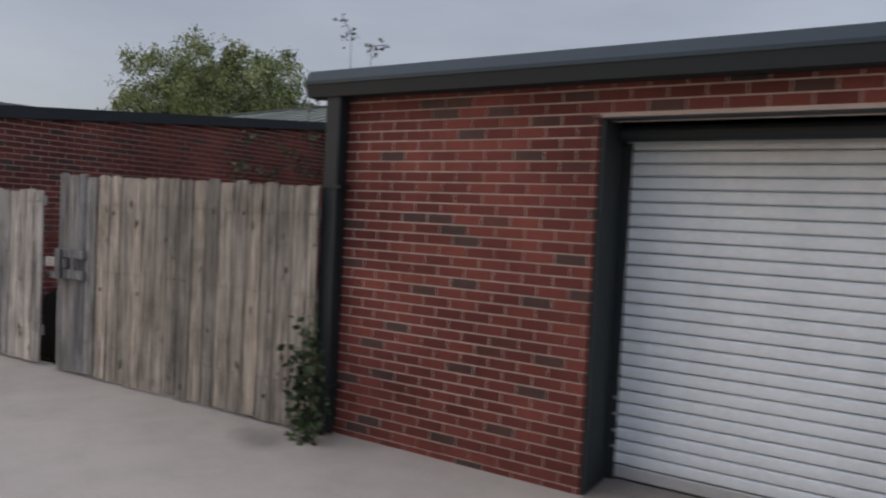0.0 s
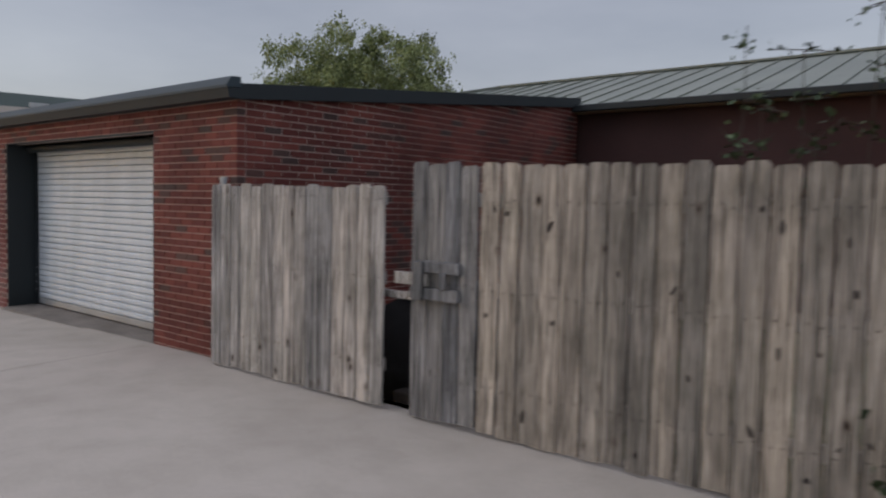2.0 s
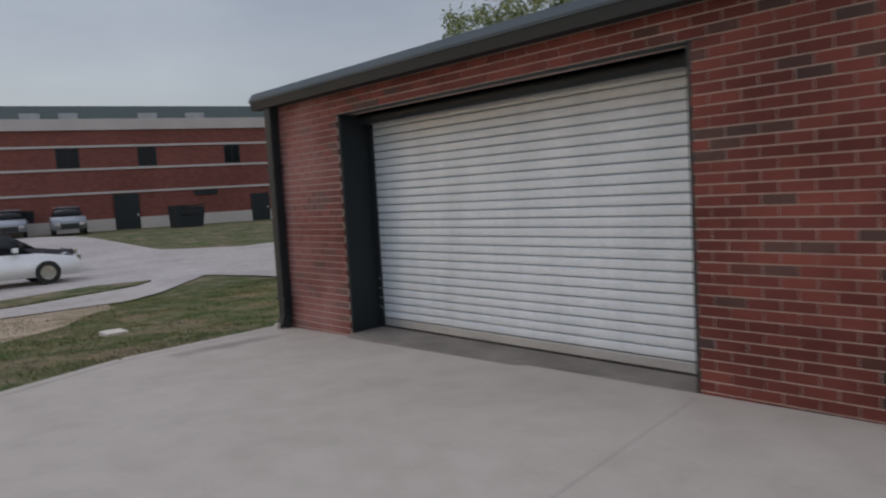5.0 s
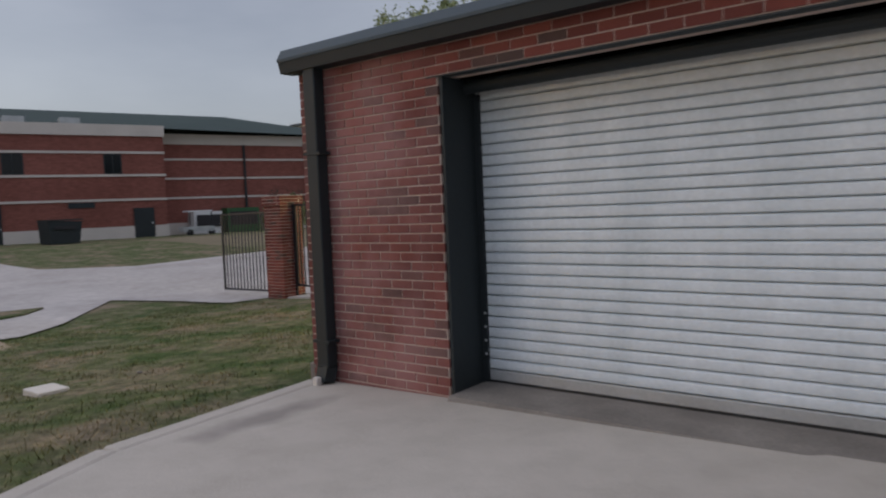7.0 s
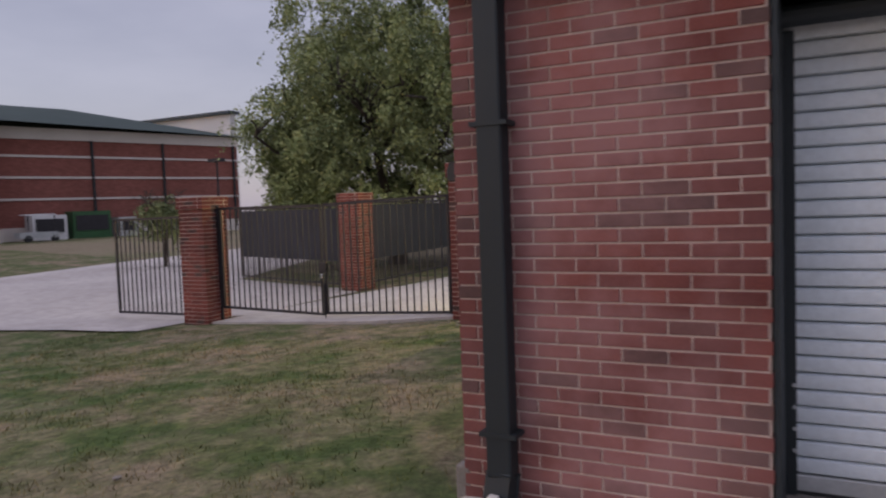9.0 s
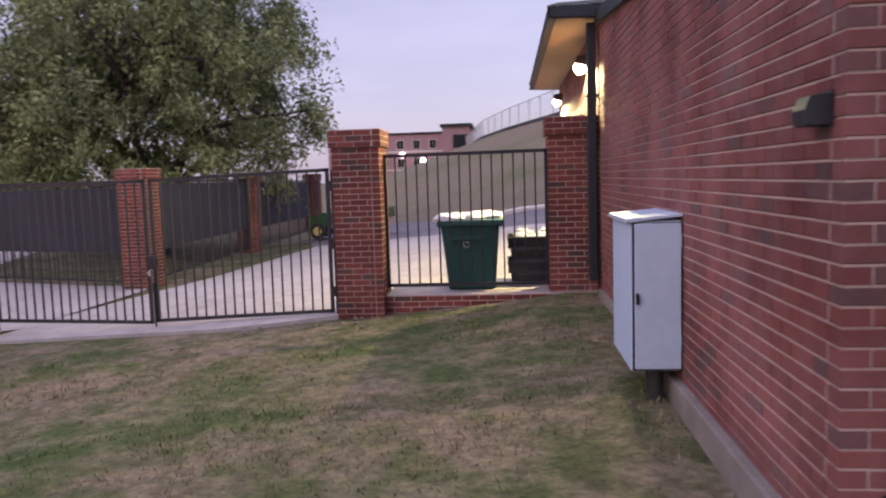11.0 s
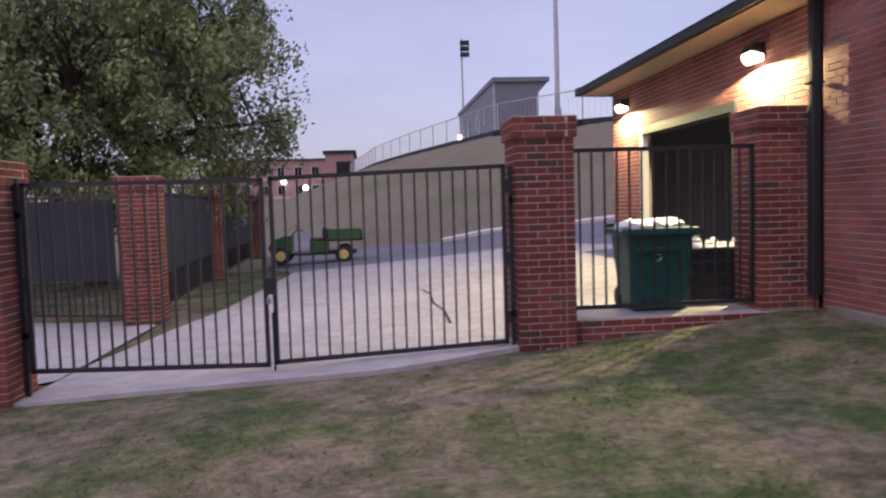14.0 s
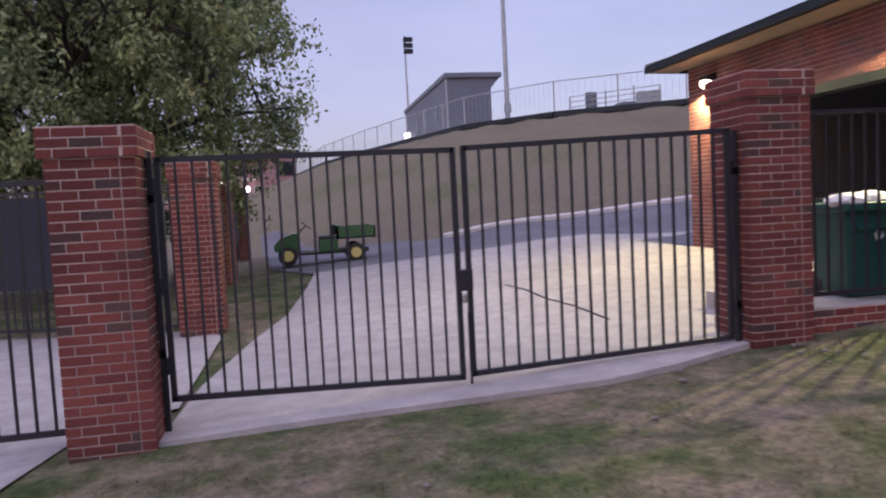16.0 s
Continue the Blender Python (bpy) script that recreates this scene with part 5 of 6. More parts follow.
def utility_cart():
    """A small work cart with a tipping bed, its long side to the gate."""
    z = gz(-6.1, 20.3) + 0.02
    t = thing("utility_cart", (-6.1, 20.6, z), "small green utility cart with yellow wheels parked on the road", "utility cart")
    for x, y in ((-7.0, 20.1), (-7.0, 21.1), (-5.25, 20.1), (-5.25, 21.1)):
        wheel(t, (x, y, z + 0.25), 0.25, 0.2, YELLOW, ax=1)
    boxes("chassis", [((-7.25, 20.2, z + 0.24), (-4.9, 21.0, z + 0.36))], BLACKMETAL, t, bevel=0.02)
    bm = bmesh.new()
    prism(bm, [(-7.32, z + 0.36), (-7.36, z + 0.5), (-7.2, z + 0.7), (-6.85, z + 0.82), (-6.72, z + 0.8), (-6.72, z + 0.36)], 1, 20.15, 21.05)
    soften(bm, 0.03)
    part("hood", bm, CARTGREEN, t)
    boxes("footboard", [((-6.72, 20.12, z + 0.30), (-6.2, 21.08, z + 0.37))], GREYMETAL, t, bevel=0.01)
    boxes("engine_cover", [((-6.2, 20.12, z + 0.3), (-5.7, 21.08, z + 0.62))], CARTGREEN, t, bevel=0.02)
    for y in (20.2, 20.65):
        boxes("seat", [((-6.2, y, z + 0.62), (-5.78, y + 0.36, z + 0.72))], BLACKPLASTIC, t, bevel=0.03)
        boxes("seat_back", [((-5.84, y, z + 0.72), (-5.75, y + 0.36, z + 1.0))], BLACKPLASTIC, t, bevel=0.03)
    bm = bmesh.new()
    for a, b in (((-5.72, 20.0, z + 0.62), (-4.72, 21.2, z + 0.66)), ((-5.72, 20.0, z + 0.62), (-5.68, 21.2, z + 0.98)), ((-5.72, 20.0, z + 0.62), (-4.72, 20.04, z + 0.93)), ((-5.72, 21.16, z + 0.62), (-4.72, 21.2, z + 0.93)), ((-4.76, 20.0, z + 0.62), (-4.72, 21.2, z + 0.93))):
        bx(bm, a, b)
    part("cargo_bed", bm, CARTGREEN, t)
    bm = bmesh.new()
    cy(bm, (-6.75, 20.4, z + 0.78), (-6.52, 20.4, z + 1.0), 0.018, 8)
    bmesh.ops.create_cone(bm, cap_ends=True, segments=16, radius1=0.16, radius2=0.16, depth=0.025, matrix=Matrix.Translation((-6.5, 20.4, z + 1.01)) @ Matrix.Rotation(0.7, 4, "Y"))
    part("steering_wheel", bm, BLACKPLASTIC, t)


utility_cart()


# ---- trees ----
def tree(name, x, y, h, radius, label, seed, leaves, low=1.0, trunk=0.24):
    """A tapered trunk with forking limbs and a drooping, ragged crown of single leaves."""
    rnd = random.Random(seed)
    z0 = gz(x, y)
    t = thing(name, (x, y, z0), label, "tree")
    bm = bmesh.new()
    tips = []

    def grow(p, d, length, r, depth):
        q = p
        for s in range(3):
            d = (d + Vector((rnd.gauss(0, 0.14), rnd.gauss(0, 0.14), rnd.gauss(0.02, 0.1)))).normalized()
            e = q + d * length / 3
            cy(bm, q, e, r * (1 - 0.13 * s), 7 if depth < 2 else 5, r * (1 - 0.13 * (s + 1)))
            q = e
            if depth >= 2:
                tips.append(q.copy())
        if depth < 4:
            for i in range(rnd.randint(3, 4) if depth < 2 else 3):
                a = rnd.uniform(0, 6.283)
                side = Vector((math.cos(a), math.sin(a), rnd.uniform(-0.1, 0.75))).normalized()
                grow(q if rnd.random() < 0.7 else q - d * length * 0.25, (d * 0.55 + side).normalized(), length * rnd.uniform(0.62, 0.82), r * 0.6, depth + 1)

    base = Vector((x, y, z0 - 0.1))
    fork = base + Vector((0.1, 0.0, low + 0.6))
    cy(bm, base, fork, trunk * 1.15, 10, trunk * 0.85)
    for i in range(5):
        a = i * 1.257 + rnd.uniform(-0.3, 0.3)
        grow(fork - Vector((0, 0, 0.2 * (i % 2))), Vector((math.cos(a) * 0.75, math.sin(a) * 0.75, 0.9)).normalized(), h * 0.26, trunk * 0.6, 1)
    part("trunk", bm, BARK, t)
    cz, rz = z0 + low + (h - low) * 0.5, (h - low) * 0.5
    clumps = []
    while len(clumps) < 560:
        d = Vector((rnd.gauss(0, 1), rnd.gauss(0, 1), rnd.gauss(0, 1))).normalized()
        edge = 0.84 + 0.22 * noise.noise(d * 2.3 + Vector((seed, 0, 0)))
        edge /= (math.hypot(d.x, d.y) ** 3 + abs(d.z) ** 3) ** (1 / 3)
        q = d * edge * rnd.random() ** 0.42
        c = Vector((x + q.x * radius, y + q.y * radius, cz + q.z * rz))
        if noise.noise(c * 0.55) > -0.33 and q.x > (-0.66 if q.z > -0.15 else -0.8) and (q.z < 0.05 or -0.68 * q.x - 0.73 * q.y < 0.6):
            clumps.append((c, rnd.uniform(0.35, 0.75)))
    for i in range(int(radius * 36)):
        a = rnd.uniform(3.35, 4.35)
        d = radius * rnd.uniform(0.5, 0.8)
        clumps.append((Vector((x + math.cos(a) * d, y + math.sin(a) * d * 0.6, z0 + low + rnd.uniform(0.12, 0.4) * (h - low))), rnd.uniform(0.35, 0.6)))
    verts, faces = [], []
    while len(faces) < leaves:
        c, r = rnd.choice(clumps)
        o = c + Vector((rnd.gauss(0, r * 0.5), rnd.gauss(0, r * 0.5), rnd.gauss(0, r * 0.38)))
        sway = Vector((rnd.gauss(0, 0.3) + (o.x - x) * 0.08, rnd.gauss(0, 0.3) + (o.y - y) * 0.08, -1)).normalized()
        hang = rnd.uniform(0.2, 0.6)
        for j in range(rnd.randint(6, 11)):
            s = rnd.uniform(0.08, 0.17)
            e = o + sway * hang * j / 9 + Vector((rnd.gauss(0, 0.05), rnd.gauss(0, 0.05), rnd.gauss(0, 0.03)))
            ax = Vector((rnd.gauss(0, 0.7), rnd.gauss(0, 0.7), rnd.gauss(-0.6, 0.5))).normalized()
            sd = ax.cross(Vector((rnd.gauss(0, 1), rnd.gauss(0, 1), rnd.gauss(0, 1)))).normalized() * s * 0.24
            n = len(verts)
            verts += [e, e + ax * s * 0.5 + sd, e + ax * s, e + ax * s * 0.5 - sd]
            faces.append((n, n + 1, n + 2, n + 3))
    crown = joined("crown", verts, faces, LEAF, t, "dense drooping olive-green leaves with gaps")


tree("willow_oak", -11.4, 18.4, 10.4, 5.8, "large spreading olive-green tree behind the screened fence", 12, 200000, 0.7, 0.3)
tree("shrub", -20.5, 16.5, 2.5, 0.75, "small round dark-green shrub beside the road", 31, 5000, 1.2, 0.06)


# ---- far buildings ----
HALL = Matrix.Translation((-46.3, 22.3, 0)) @ Matrix.Rotation(radians(75), 4, "Z")


def at_hall(name, list_of, material, parent, label="", bevel=0.0):
    bm = bmesh.new()
    for a, b in list_of:
        bx(bm, a, b, HALL)
    return part(name, bm, material, parent, label)


def hall():
    t = thing("brick_hall", (-46.3, 22.3, -0.1), "two-storey red brick hall with pale stone bands and green roof", "building")
    win = [(-26.5, -25.2), (-19.4, -18.1), (-12.4, -10.9), (-7.0, -5.7), (-0.75, 0.45)]
    w1 = at_hall("wall", [((-34, 0, -0.6), (3.4, 12, 7.3))], FARBRICK, t)
    w2 = at_hall("wall", [((3.4, 2.0, -0.6), (22.3, 14, 6.95))], FARBRICK, t, "plain red brick wing wall")
    at_hall("parapet", [((-34.05, -0.12, 7.3), (3.5, 12.1, 8.1))], STONE, t, "pale stone parapet")
    at_hall("parapet", [((3.5, 1.88, 6.95), (22.4, 14.1, 7.75))], STONE, t, "pale stone parapet")
    for z in (6.05, 4.42, 2.68):
        at_hall("stone_band", [((-34.03, -0.07, z), (3.47, 0.05, z + 0.16))], STONE, t)
    for z in (5.72, 4.25, 2.75):
        at_hall("stone_band", [((3.47, 1.93, z), (22.36, 2.05, z + 0.15))], STONE, t)
    at_hall("stone_base", [((-34.04, -0.09, -0.6), (3.48, 0.05, 0.85))], STONE, t, "pale split-stone base")
    at_hall("stone_base", [((3.48, 1.91, -0.6), (22.37, 2.05, 0.9))], STONE, t)
    for a, b in win:
        w = at_hall("window", [((a, -0.02, 4.6), (b, 0.04, 6.03))], TRIM, t, "dark narrow window")
        at_hall("pane", [((a + 0.08, -0.035, 4.68), ((a + b) / 2 - 0.03, -0.015, 5.95)), (((a + b) / 2 + 0.03, -0.035, 4.68), (b - 0.08, -0.015, 5.95))], GLASS, w)
    for a, b in ((-15.4, -14.1), (-12.9, -11.6), (-21.5, -20.2)):
        w = at_hall("window", [((a, -0.1, 0.9), (b, 0.03, 1.75))], TRIM, t, "dark low window")
        at_hall("pane", [((a + 0.07, -0.115, 0.97), (b - 0.07, -0.095, 1.68))], GLASS, w)
    for a, b, z in ((1.05, 2.45, 2.15), (-8.9, -7.2, 2.6)):
        d = at_hall("door", [((a, -0.13, -0.1), (b, 0.03, z))], TRIM, t, "dark steel door")
        at_hall("door_handle", [((b - 0.2, -0.17, 0.95), (b - 0.08, -0.125, 1.1))], GALV, d)
    at_hall("vent", [((-3.2, -0.06, 2.25), (-1.5, 0.03, 2.62))], TRIM, t, "dark louvred vent")
    for u in (10.2, 15.6, 21.8):
        at_hall("downspout", [((u, 1.85, 0.3), (u + 0.16, 1.99, 7.0))], TRIM, t)
    bm = bmesh.new()
    v = [bm.verts.new(HALL @ Vector(p)) for p in ((-34, 0.6, 8.0), (3.2, 0.6, 8.0), (22.9, 1.6, 7.75), (22.9, 15, 7.75), (-34, 24, 8.0), (-34, 12, 10.6), (11.5, 9.5, 10.2))]
    for q in ((0, 1, 6, 5), (1, 2, 6), (2, 3, 6), (3, 4, 5, 6), (4, 0, 5)):
        bm.faces.new([v[i] for i in q])
    bmesh.ops.triangulate(bm, faces=bm.faces[:])
    roof = part("roof", bm, HALLROOF, t, "dark green metal hip roof")
    for u in (-14.5, -12.0, -6.5, -3.0):
        at_hall("roof_unit", [((u, 2.0, 8.0), (u + 1.3, 3.2, 8.75))], GALV, roof, "grey rooftop unit")
    # Plant yard at the foot of the wing.
    for u, w, h, mt in ((5.4, 2.2, 1.7, PALEWALL), (8.0, 2.6, 1.9, CARTGREEN), (11.2, 1.3, 1.4, GALV)):
        m = thing("plant_unit", HALL @ Vector((u, 0.9, 0)), "boxy outdoor plant unit beside the hall wall", "plant unit")
        at_hall("cabinet", [((u, 0.2, -0.1), (u + w, 1.6, h))], mt, m)
        at_hall("louvre", [((u + 0.2, 0.14, h * 0.3), (u + w - 0.2, 0.2, h * 0.85))], BLACKMETAL, m)
    cart = thing("golf_cart", HALL @ Vector((5.2, -1.4, 0)), "white golf cart parked at the hall", "golf cart")
    at_hall("body", [((3.9, -2.0, 0.25), (6.2, -0.9, 0.62))], GALV, cart)
    at_hall("roof", [((4.3, -2.0, 1.7), (6.1, -0.9, 1.78))], WHITECAR, cart)
    for u in (4.4, 6.0):
        at_hall("roof_post", [((u, -1.95, 0.7), (u + 0.06, -1.89, 1.72))], BLACKMETAL, cart)
        bm = bmesh.new()
        bmesh.ops.create_cone(bm, cap_ends=True, segments=14, radius1=0.24, radius2=0.24, depth=0.2, matrix=HALL @ Matrix.Translation((u, -1.9, 0.2)) @ Matrix.Rotation(radians(90), 4, "X"))
        part("wheel", bm, TYRE, cart)


hall()
sk = thing("skip_container", (-41.6, 16.2, -0.1), "dark green waste skip standing on the far grass", "skip")
zz = gz(-41.6, 16.2)
bm = bmesh.new()
prism(bm, [(15.3, zz + 0.02), (17.0, zz + 0.02), (17.2, zz + 1.35), (15.2, zz + 1.45)], 0, -42.4, -40.9)
part("body", bm, TRIM, sk)
boxes("lid", [((-42.45, 15.2, zz + 1.42), (-40.85, 17.25, zz + 1.5))], BLACKPLASTIC, sk)
boxes("side_pocket", [((-40.92, 15.5, zz + 0.9), (-40.8, 16.8, zz + 1.1))], BLACKMETAL, sk)
ann = thing("annex_building", (-55, 66, -0.3), "pale rendered building with a dark roof behind the hall", "building")
boxes("wall", [((-74, 62, -1), (-59.6, 63, 12.9))], PALEWALL, ann)
bm = bmesh.new()
prism(bm, [(-74.4, 12.9), (-59.3, 12.9), (-59.3, 13.25), (-74.4, 13.25)], 1, 61.6, 63.4)
part("roof", bm, GUTTER, ann)
lp = thing("street_lamp", (-26.5, 25.6, gz(-26.5, 25.6)), "dark slim lamp post with a square head", "street lamp")
zl = gz(-26.5, 25.6)
bm = bmesh.new()
cy(bm, (-26.5, 25.6, zl), (-26.5, 25.6, zl + 4.6), 0.07, 10, 0.05)
part("post", bm, BLACKMETAL, lp)
boxes("head", [((-26.95, 25.4, zl + 4.55), (-26.1, 25.8, zl + 4.72))], BLACKMETAL, lp)
boxes("base", [((-26.65, 25.45, zl - 0.1), (-26.35, 25.75, zl + 0.5))], STONE, lp)


# ---- parked vehicles ----
def vehicle(name, x, y, turn, prof_body, prof_cab, width, paint, label, wheel_x, r=0.33):
    """Profiles are side views, x to the nose. The body is drawn out across its width and its edges rounded."""
    z = gz(x, y) + 0.015
    t = thing(name, (x, y, z), label, "car", "parked cars")
    m = Matrix.Translation((x, y, z)) @ Matrix.Rotation(radians(turn), 4, "Z")

    def hull(nm, prof, w, mt, parent, bev, taper=1.0, lab=""):
        bm = bmesh.new()
        prism(bm, prof, 1, -w / 2, w / 2)
        top = max(p[1] for p in prof)
        low = min(p[1] for p in prof)
        for v in bm.verts:
            v.co.y *= 1 - (1 - taper) * (v.co.z - low) / (top - low)
        soften(bm, bev, 3)
        bm.transform(m)
        return part(nm, bm, mt, parent, lab, True)

    body = hull("body", prof_body, width, paint, t, 0.07)
    hull("cabin_glass", prof_cab, width * 0.9, GLASS, t, 0.05, 0.78, "dark tinted cabin windows")
    top = max(p[1] for p in prof_cab)
    xs = [p[0] for p in prof_cab if p[1] > top - 0.06]
    bm = bmesh.new()
    bx(bm, (min(xs) - 0.04, -width * 0.36, top - 0.03), (max(xs) + 0.04, width * 0.36, top + 0.03), None)
    soften(bm, 0.025)
    bm.transform(m)
    part("roof_panel", bm, paint, t)
    nose = max(p[0] for p in prof_body)
    for s in (-1, 1):
        for nm, a, b, mt in (("headlight", (nose - 0.12, s * width * 0.36 - 0.16, 0.62), (nose + 0.012, s * width * 0.36 + 0.16, 0.78), CHROME), ("mirror", (0.55, s * width * 0.52 - 0.08, 0.95), (0.7, s * width * 0.52 + 0.08, 1.08), paint)):
            bm = bmesh.new()
            bx(bm, a, b)
            soften(bm, 0.02)
            bm.transform(m)
            part(nm, bm, mt, t)
        for wx in wheel_x:
            bm = bmesh.new()
            c = Vector((wx, s * (width / 2 - 0.1), r))
            cy(bm, c - Vector((0, 0.115, 0)), c + Vector((0, 0.115, 0)), r, 22)
            bm.transform(m)
            wh = part("wheel", bm, TYRE, t)
            bm = bmesh.new()
            cy(bm, c - Vector((0, 0.12, 0)), c + Vector((0, 0.12, 0)), r * 0.62, 12)
            bm.transform(m)
            part("rim", bm, CHROME, wh)
    bm = bmesh.new()
    bx(bm, (nose - 0.06, -width * 0.26, 0.42), (nose + 0.015, width * 0.26, 0.74))
    bm.transform(m)
    part("grille", bm, BLACKPLASTIC, t)


SEDAN = [(-2.3, 0.25), (2.2, 0.22), (2.3, 0.55), (2.15, 0.72), (1.1, 0.88), (-1.7, 0.95), (-2.25, 0.9), (-2.35, 0.5)]
SEDAN_CAB = [(-1.75, 0.9), (1.15, 0.85), (0.35, 1.36), (-0.2, 1.43), (-0.9, 1.41)]
TRUCK = [(-2.7, 0.4), (2.55, 0.38), (2.65, 0.75), (2.6, 1.1), (1.35, 1.2), (-2.7, 1.2), (-2.75, 0.7)]
TRUCK_CAB = [(-2.4, 1.15), (1.4, 1.15), (0.75, 1.72), (0.2, 1.8), (-2.1, 1.78)]
vehicle("sedan", -15.9, -0.3, 90, SEDAN, SEDAN_CAB, 1.8, WHITECAR, "white sedan parked on the concrete road", (1.4, -1.35))
vehicle("sedan", -19.6, 0.6, 90, SEDAN, SEDAN_CAB, 1.8, DARKCAR, "dark red-black sedan parked behind the white one", (1.4, -1.35))
vehicle("pickup", -45.3, 9.6, -12, TRUCK, TRUCK_CAB, 1.95, SILVERCAR, "silver pickup parked nose-out by the hall", (1.75, -1.7), 0.4)
vehicle("pickup", -47.4, 6.6, -12, TRUCK, TRUCK_CAB, 1.95, SILVERCAR, "silver-blue pickup parked by the hall", (1.75, -1.7), 0.4)
vehicle("sedan", -47.5, 3.6, -12, SEDAN, SEDAN_CAB, 1.8, DARKCAR, "dark sedan parked in the row by the hall", (1.4, -1.35))


# ---- stadium bank: fence, press box, masts, far block ----
def crest_fence():
    t = thing("bank_fence", (0, 60, 5.7), "pale chain-link fence along the top of the bank", "fence")
    pts = [Vector((x, y, gz(x, y))) for x, y in CREST[1:]]
    rails = bmesh.new()
    wires = bmesh.new()
    for a, b in zip(pts, pts[1:]):
        n = max(2, int((b - a).length / 3.0))
        for i in range(n):
            p, q = a.lerp(b, i / n), a.lerp(b, (i + 1) / n)
            bm = bmesh.new()
            cy(bm, p - Vector((0, 0, 0.2)), p + Vector((0, 0, 1.9)), 0.045, 6)
            part("post", bm, GALV, t)
            cy(rails, p + Vector((0, 0, 1.88)), q + Vector((0, 0, 1.88)), 0.032, 5)
            for j in range(10):
                s, e = p.lerp(q, j / 10), p.lerp(q, (j + 1) / 10)
                cy(wires, s + Vector((0, 0, 0.05)), s + Vector((0, 0, 1.88)), 0.007, 3)
                cy(wires, s + Vector((0, 0, 0.18 * j + 0.1)), e + Vector((0, 0, 0.18 * j + 0.1)), 0.007, 3)
    part("top_rail", rails, GALV, t)
    part("chain_link", wires, GALV, t)["kind"] = "stuff"
    bm = bmesh.new()
    for a, b in zip(pts, pts[1:]):
        bar(bm, a + Vector((0, 0, 0.02)), b + Vector((0, 0, 0.02)), 0.5, 0.3)
    part("track_edge", bm, TRIM, t, "dark edge of the running track")


crest_fence()
stand = thing("bleacher_back", (28, 76, 9), "grey framed backs of stadium seating above the bank", "bleachers")
boxes("panel", [((24.5, 76, 6.6), (25.6, 76.6, 12.0))], GREYMETAL, stand)
boxes("panel", [((30.6, 76, 6.6), (33.0, 77.0, 12.0))], GALV, stand, "pale grey end panel")
for px, pz in ((22.5, 11.5), (26.6, 12.1), (29.9, 12.6), (33.0, 12.55)):
    boxes("post", [((px - 0.07, 75.9, 6.6), (px + 0.07, 76.04, pz))], GALV, stand)
bm = bmesh.new()
for lift in (0.0, -0.55, -1.1):
    bar(bm, Vector((22.5, 75.95, 11.5 + lift)), Vector((33.0, 75.95, 12.6 + lift)), 0.09, 0.09)
part("guard_rail", bm, GALV, stand)
pb = thing("press_box", (12, 80, 6), "grey clad press box above the stadium bank", "press box")
PX0, PX1, PY0, PY1 = 8.4, 13.0, 73.0, 101.0
boxes("wall", [((PX0, PY0, 4.0), (PX1, PY1, 13.3))], GREYMETAL, pb)
bm = bmesh.new()
bx(bm, (PX0 - 0.15, PY0 - 0.3, 13.3), (PX1 + 1.1, PY1 + 0.3, 13.75))
prism(bm, [(PX1, 12.2), (PX1 + 1.0, 13.3), (PX1, 13.3)], 1, PY0, PY1)
part("roof", bm, GREYMETAL, pb, "flat overhanging roof")
for y in (78.0, 84.5, 91.0):
    boxes("window", [((PX0 - 0.06, y, 9.6), (PX0 + 0.05, y + 1.0, 11.4))], GLASS, pb)
boxes("corner_trim", [((PX0 - 0.05, PY0 - 0.05, 4.0), (PX0 + 0.12, PY0 + 0.12, 13.3))], GALV, pb)
boxes("wall_lamp", [((PX0 - 0.6, 98.0, 9.8), (PX0 - 0.06, 98.8, 10.4))], FARLAMP, pb, "lit lamp on the clad wall")
for (x, y), h, r in (((9.9, 108.0), 20.0, 0.2), ((17.6, 83.0), 38.0, 0.3)):
    zm = gz(x, y) - 0.3
    t = thing("light_mast", (x, y, zm), "tall grey stadium light mast with a lamp bank", "light mast", "stadium masts")
    bm = bmesh.new()
    cy(bm, (x, y, zm), (x, y, zm + h * 0.45), r, 10, r * 0.85)
    cy(bm, (x, y, zm + h * 0.45), (x, y, zm + h), r * 0.8, 10, r * 0.55)
    part("pole", bm, GALV, t)
    for i in range(3):
        boxes("lamp_bank", [((x - 0.2, y - 0.5, zm + h - 2.6 + i * 0.85), (x + 1.1, y + 0.2, zm + h - 2.0 + i * 0.85))], BLACKMETAL, t)
    boxes("junction_box", [((x - 0.35, y - 0.35, zm + 5.5), (x + 0.35, y + 0.1, zm + 6.5))], GALV, t)
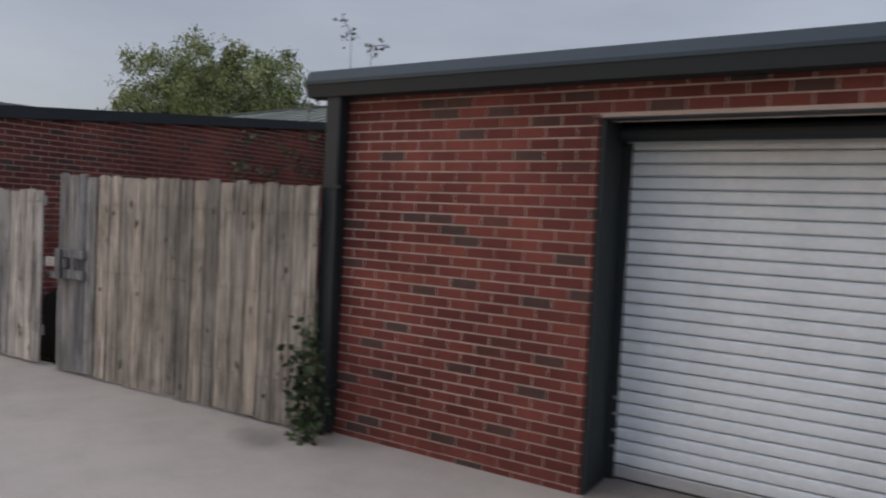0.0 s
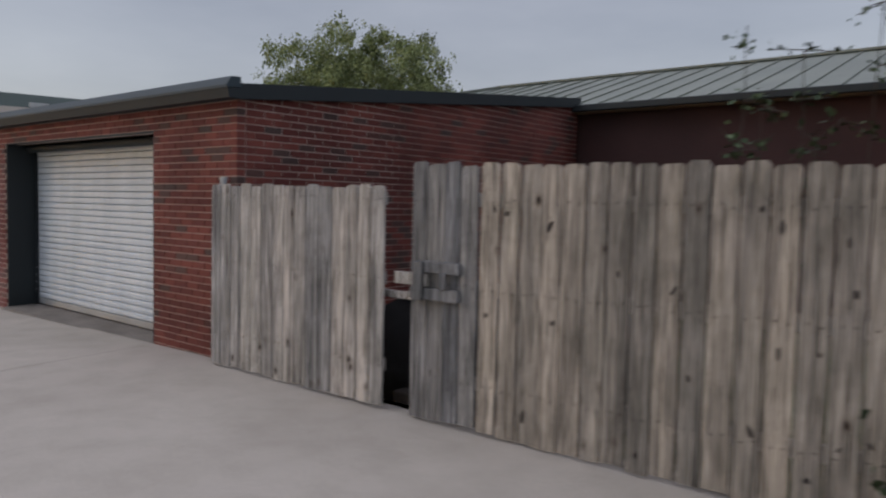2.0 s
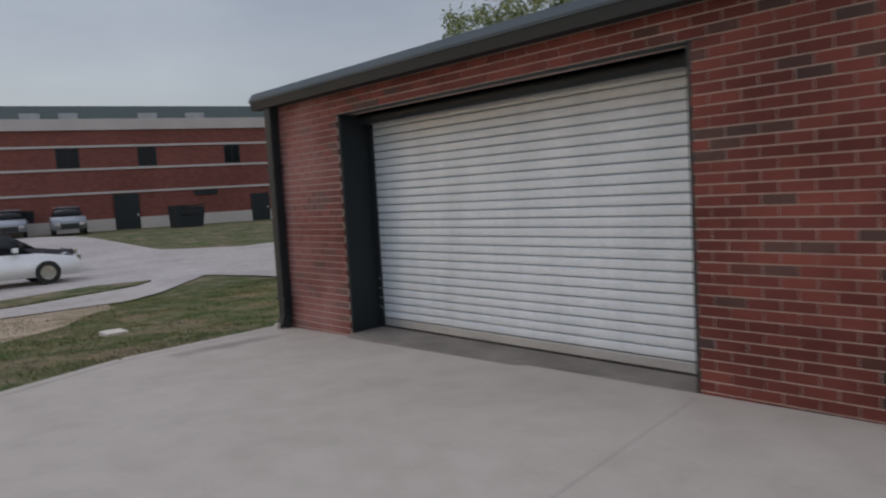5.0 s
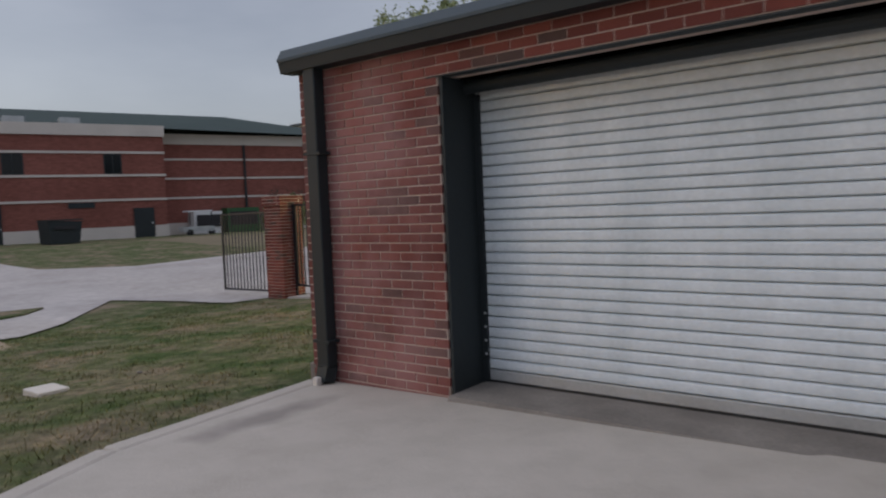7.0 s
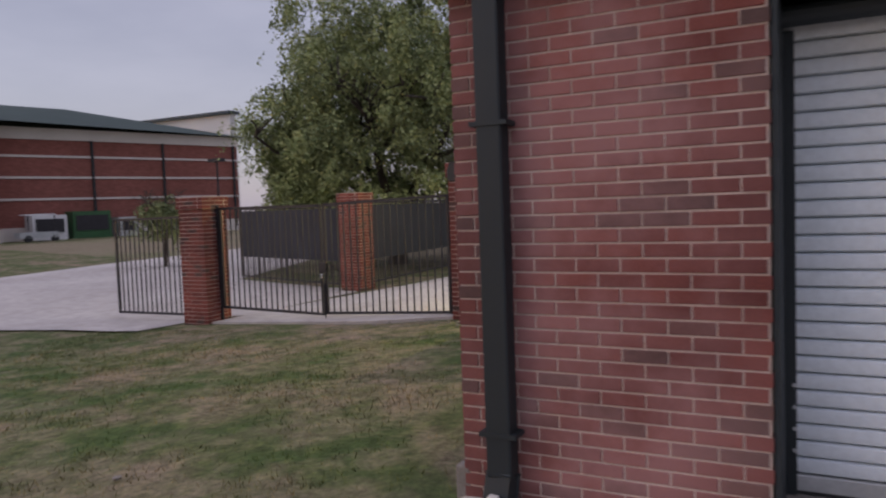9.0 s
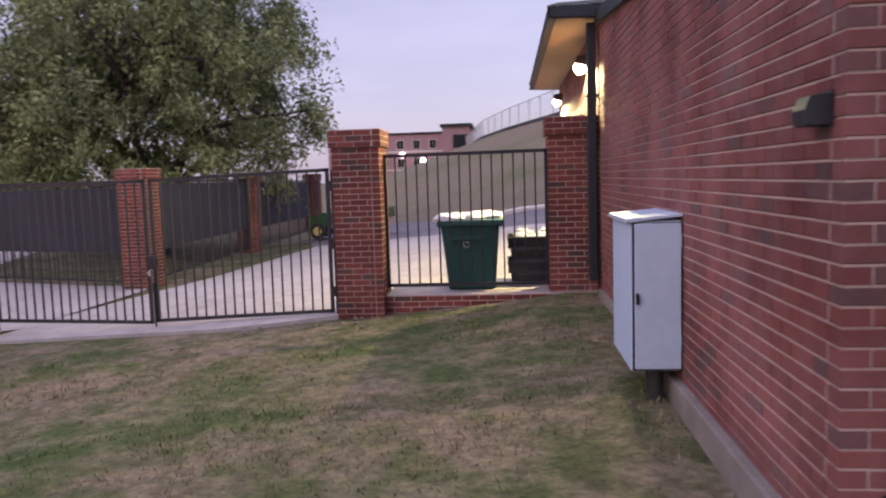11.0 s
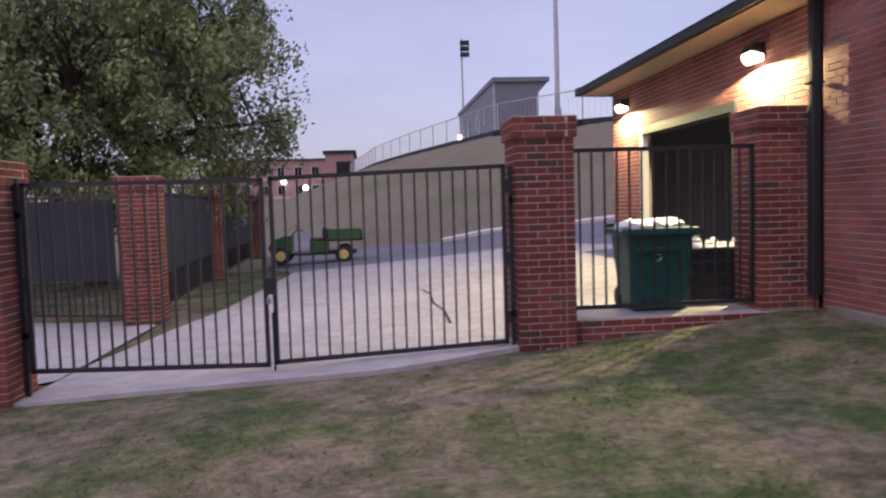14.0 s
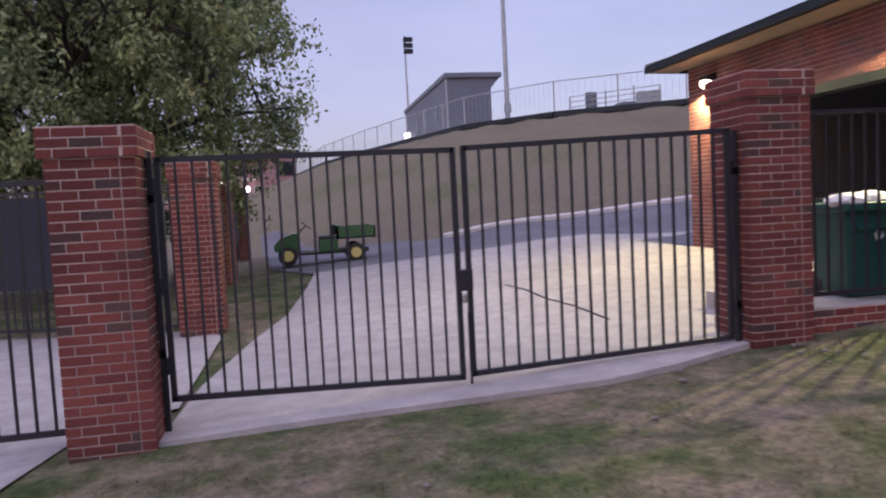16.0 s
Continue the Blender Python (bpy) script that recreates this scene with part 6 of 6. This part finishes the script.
for i, (x, y, w, h) in enumerate(((14.5, 46, 1.0, 1.3), (19, 43.5, 1.4, 1.8), (22, 42, 2.4, 2.0))):
    z = 5.7
    t = thing("equipment_box", (x, y, z), "grey equipment cabinet on top of the bank", "equipment box", "boxes on the bank")
    boxes("cabinet", [((x, y, z - 0.1), (x + w, y + 1.2, z + h))], GREYMETAL if i < 2 else GALV, t, bevel=0.03)
    boxes("door", [((x + 0.15, y - 0.03, z + 0.2), (x + w - 0.15, y, z + h - 0.2))], GALV, t)


def apartments():
    t = thing("apartment_block", (-14, 112, 0), "distant red brick apartment block with lit lamps", "apartment building")
    x0, x1, y = -29.0, -10.8, 112.0
    # Both walls wear the brick colour with haze mixed in.
    boxes("wall", [((x0, y, -2), (x1, y + 14, 8.4))], HAZEBRICK, t)
    boxes("wall", [((x1, y - 1.0, -2), (x1 + 4.2, y + 12, 9.3))], HAZEBRICK, t, "taller red brick stair tower")
    boxes("parapet", [((x0, y - 0.2, 8.4), (x1, y + 14, 8.7))], TRIM, t)
    boxes("parapet", [((x1 - 0.3, y - 1.3, 9.3), (x1 + 4.6, y + 12.2, 9.75))], TRIM, t)
    for zf in (0.5, 3.3, 6.1):
        boxes("stone_band", [((x0, y - 0.08, zf - 0.5), (x1, y + 0.1, zf - 0.2))], STONE, t)
        for i in range(7):
            a = x0 + 0.7 + i * 2.55
            w = boxes("window", [((a, y - 0.1, zf), (a + 1.2, y + 0.05, zf + 1.5))], STONE, t)
            boxes("pane", [((a + 0.1, y - 0.14, zf + 0.1), (a + 0.57, y - 0.09, zf + 1.4)), ((a + 0.63, y - 0.14, zf + 0.1), (a + 1.1, y - 0.09, zf + 1.4))], GLASS, w)
        w = boxes("window", [((x1 + 1.6, y - 1.1, zf), (x1 + 3.8, y - 0.95, zf + 2.0))], TRIM, t)
        boxes("pane", [((x1 + 1.75, y - 1.14, zf + 0.15), (x1 + 3.65, y - 1.09, zf + 1.85))], GLASS, w)
    for i, x in enumerate((-17.0, -13.8, -12.0)):
        bm = bmesh.new()
        bmesh.ops.create_icosphere(bm, subdivisions=2, radius=0.42, matrix=Matrix.Translation((x, y - 1.6, 5.2 - 0.9 * i)))
        part("lit_lamp", bm, FARLAMP, t, "glowing lamp globe")


apartments()

# ---- bricks last ----
for job in BRICK_JOBS:
    lay_bricks(*job)
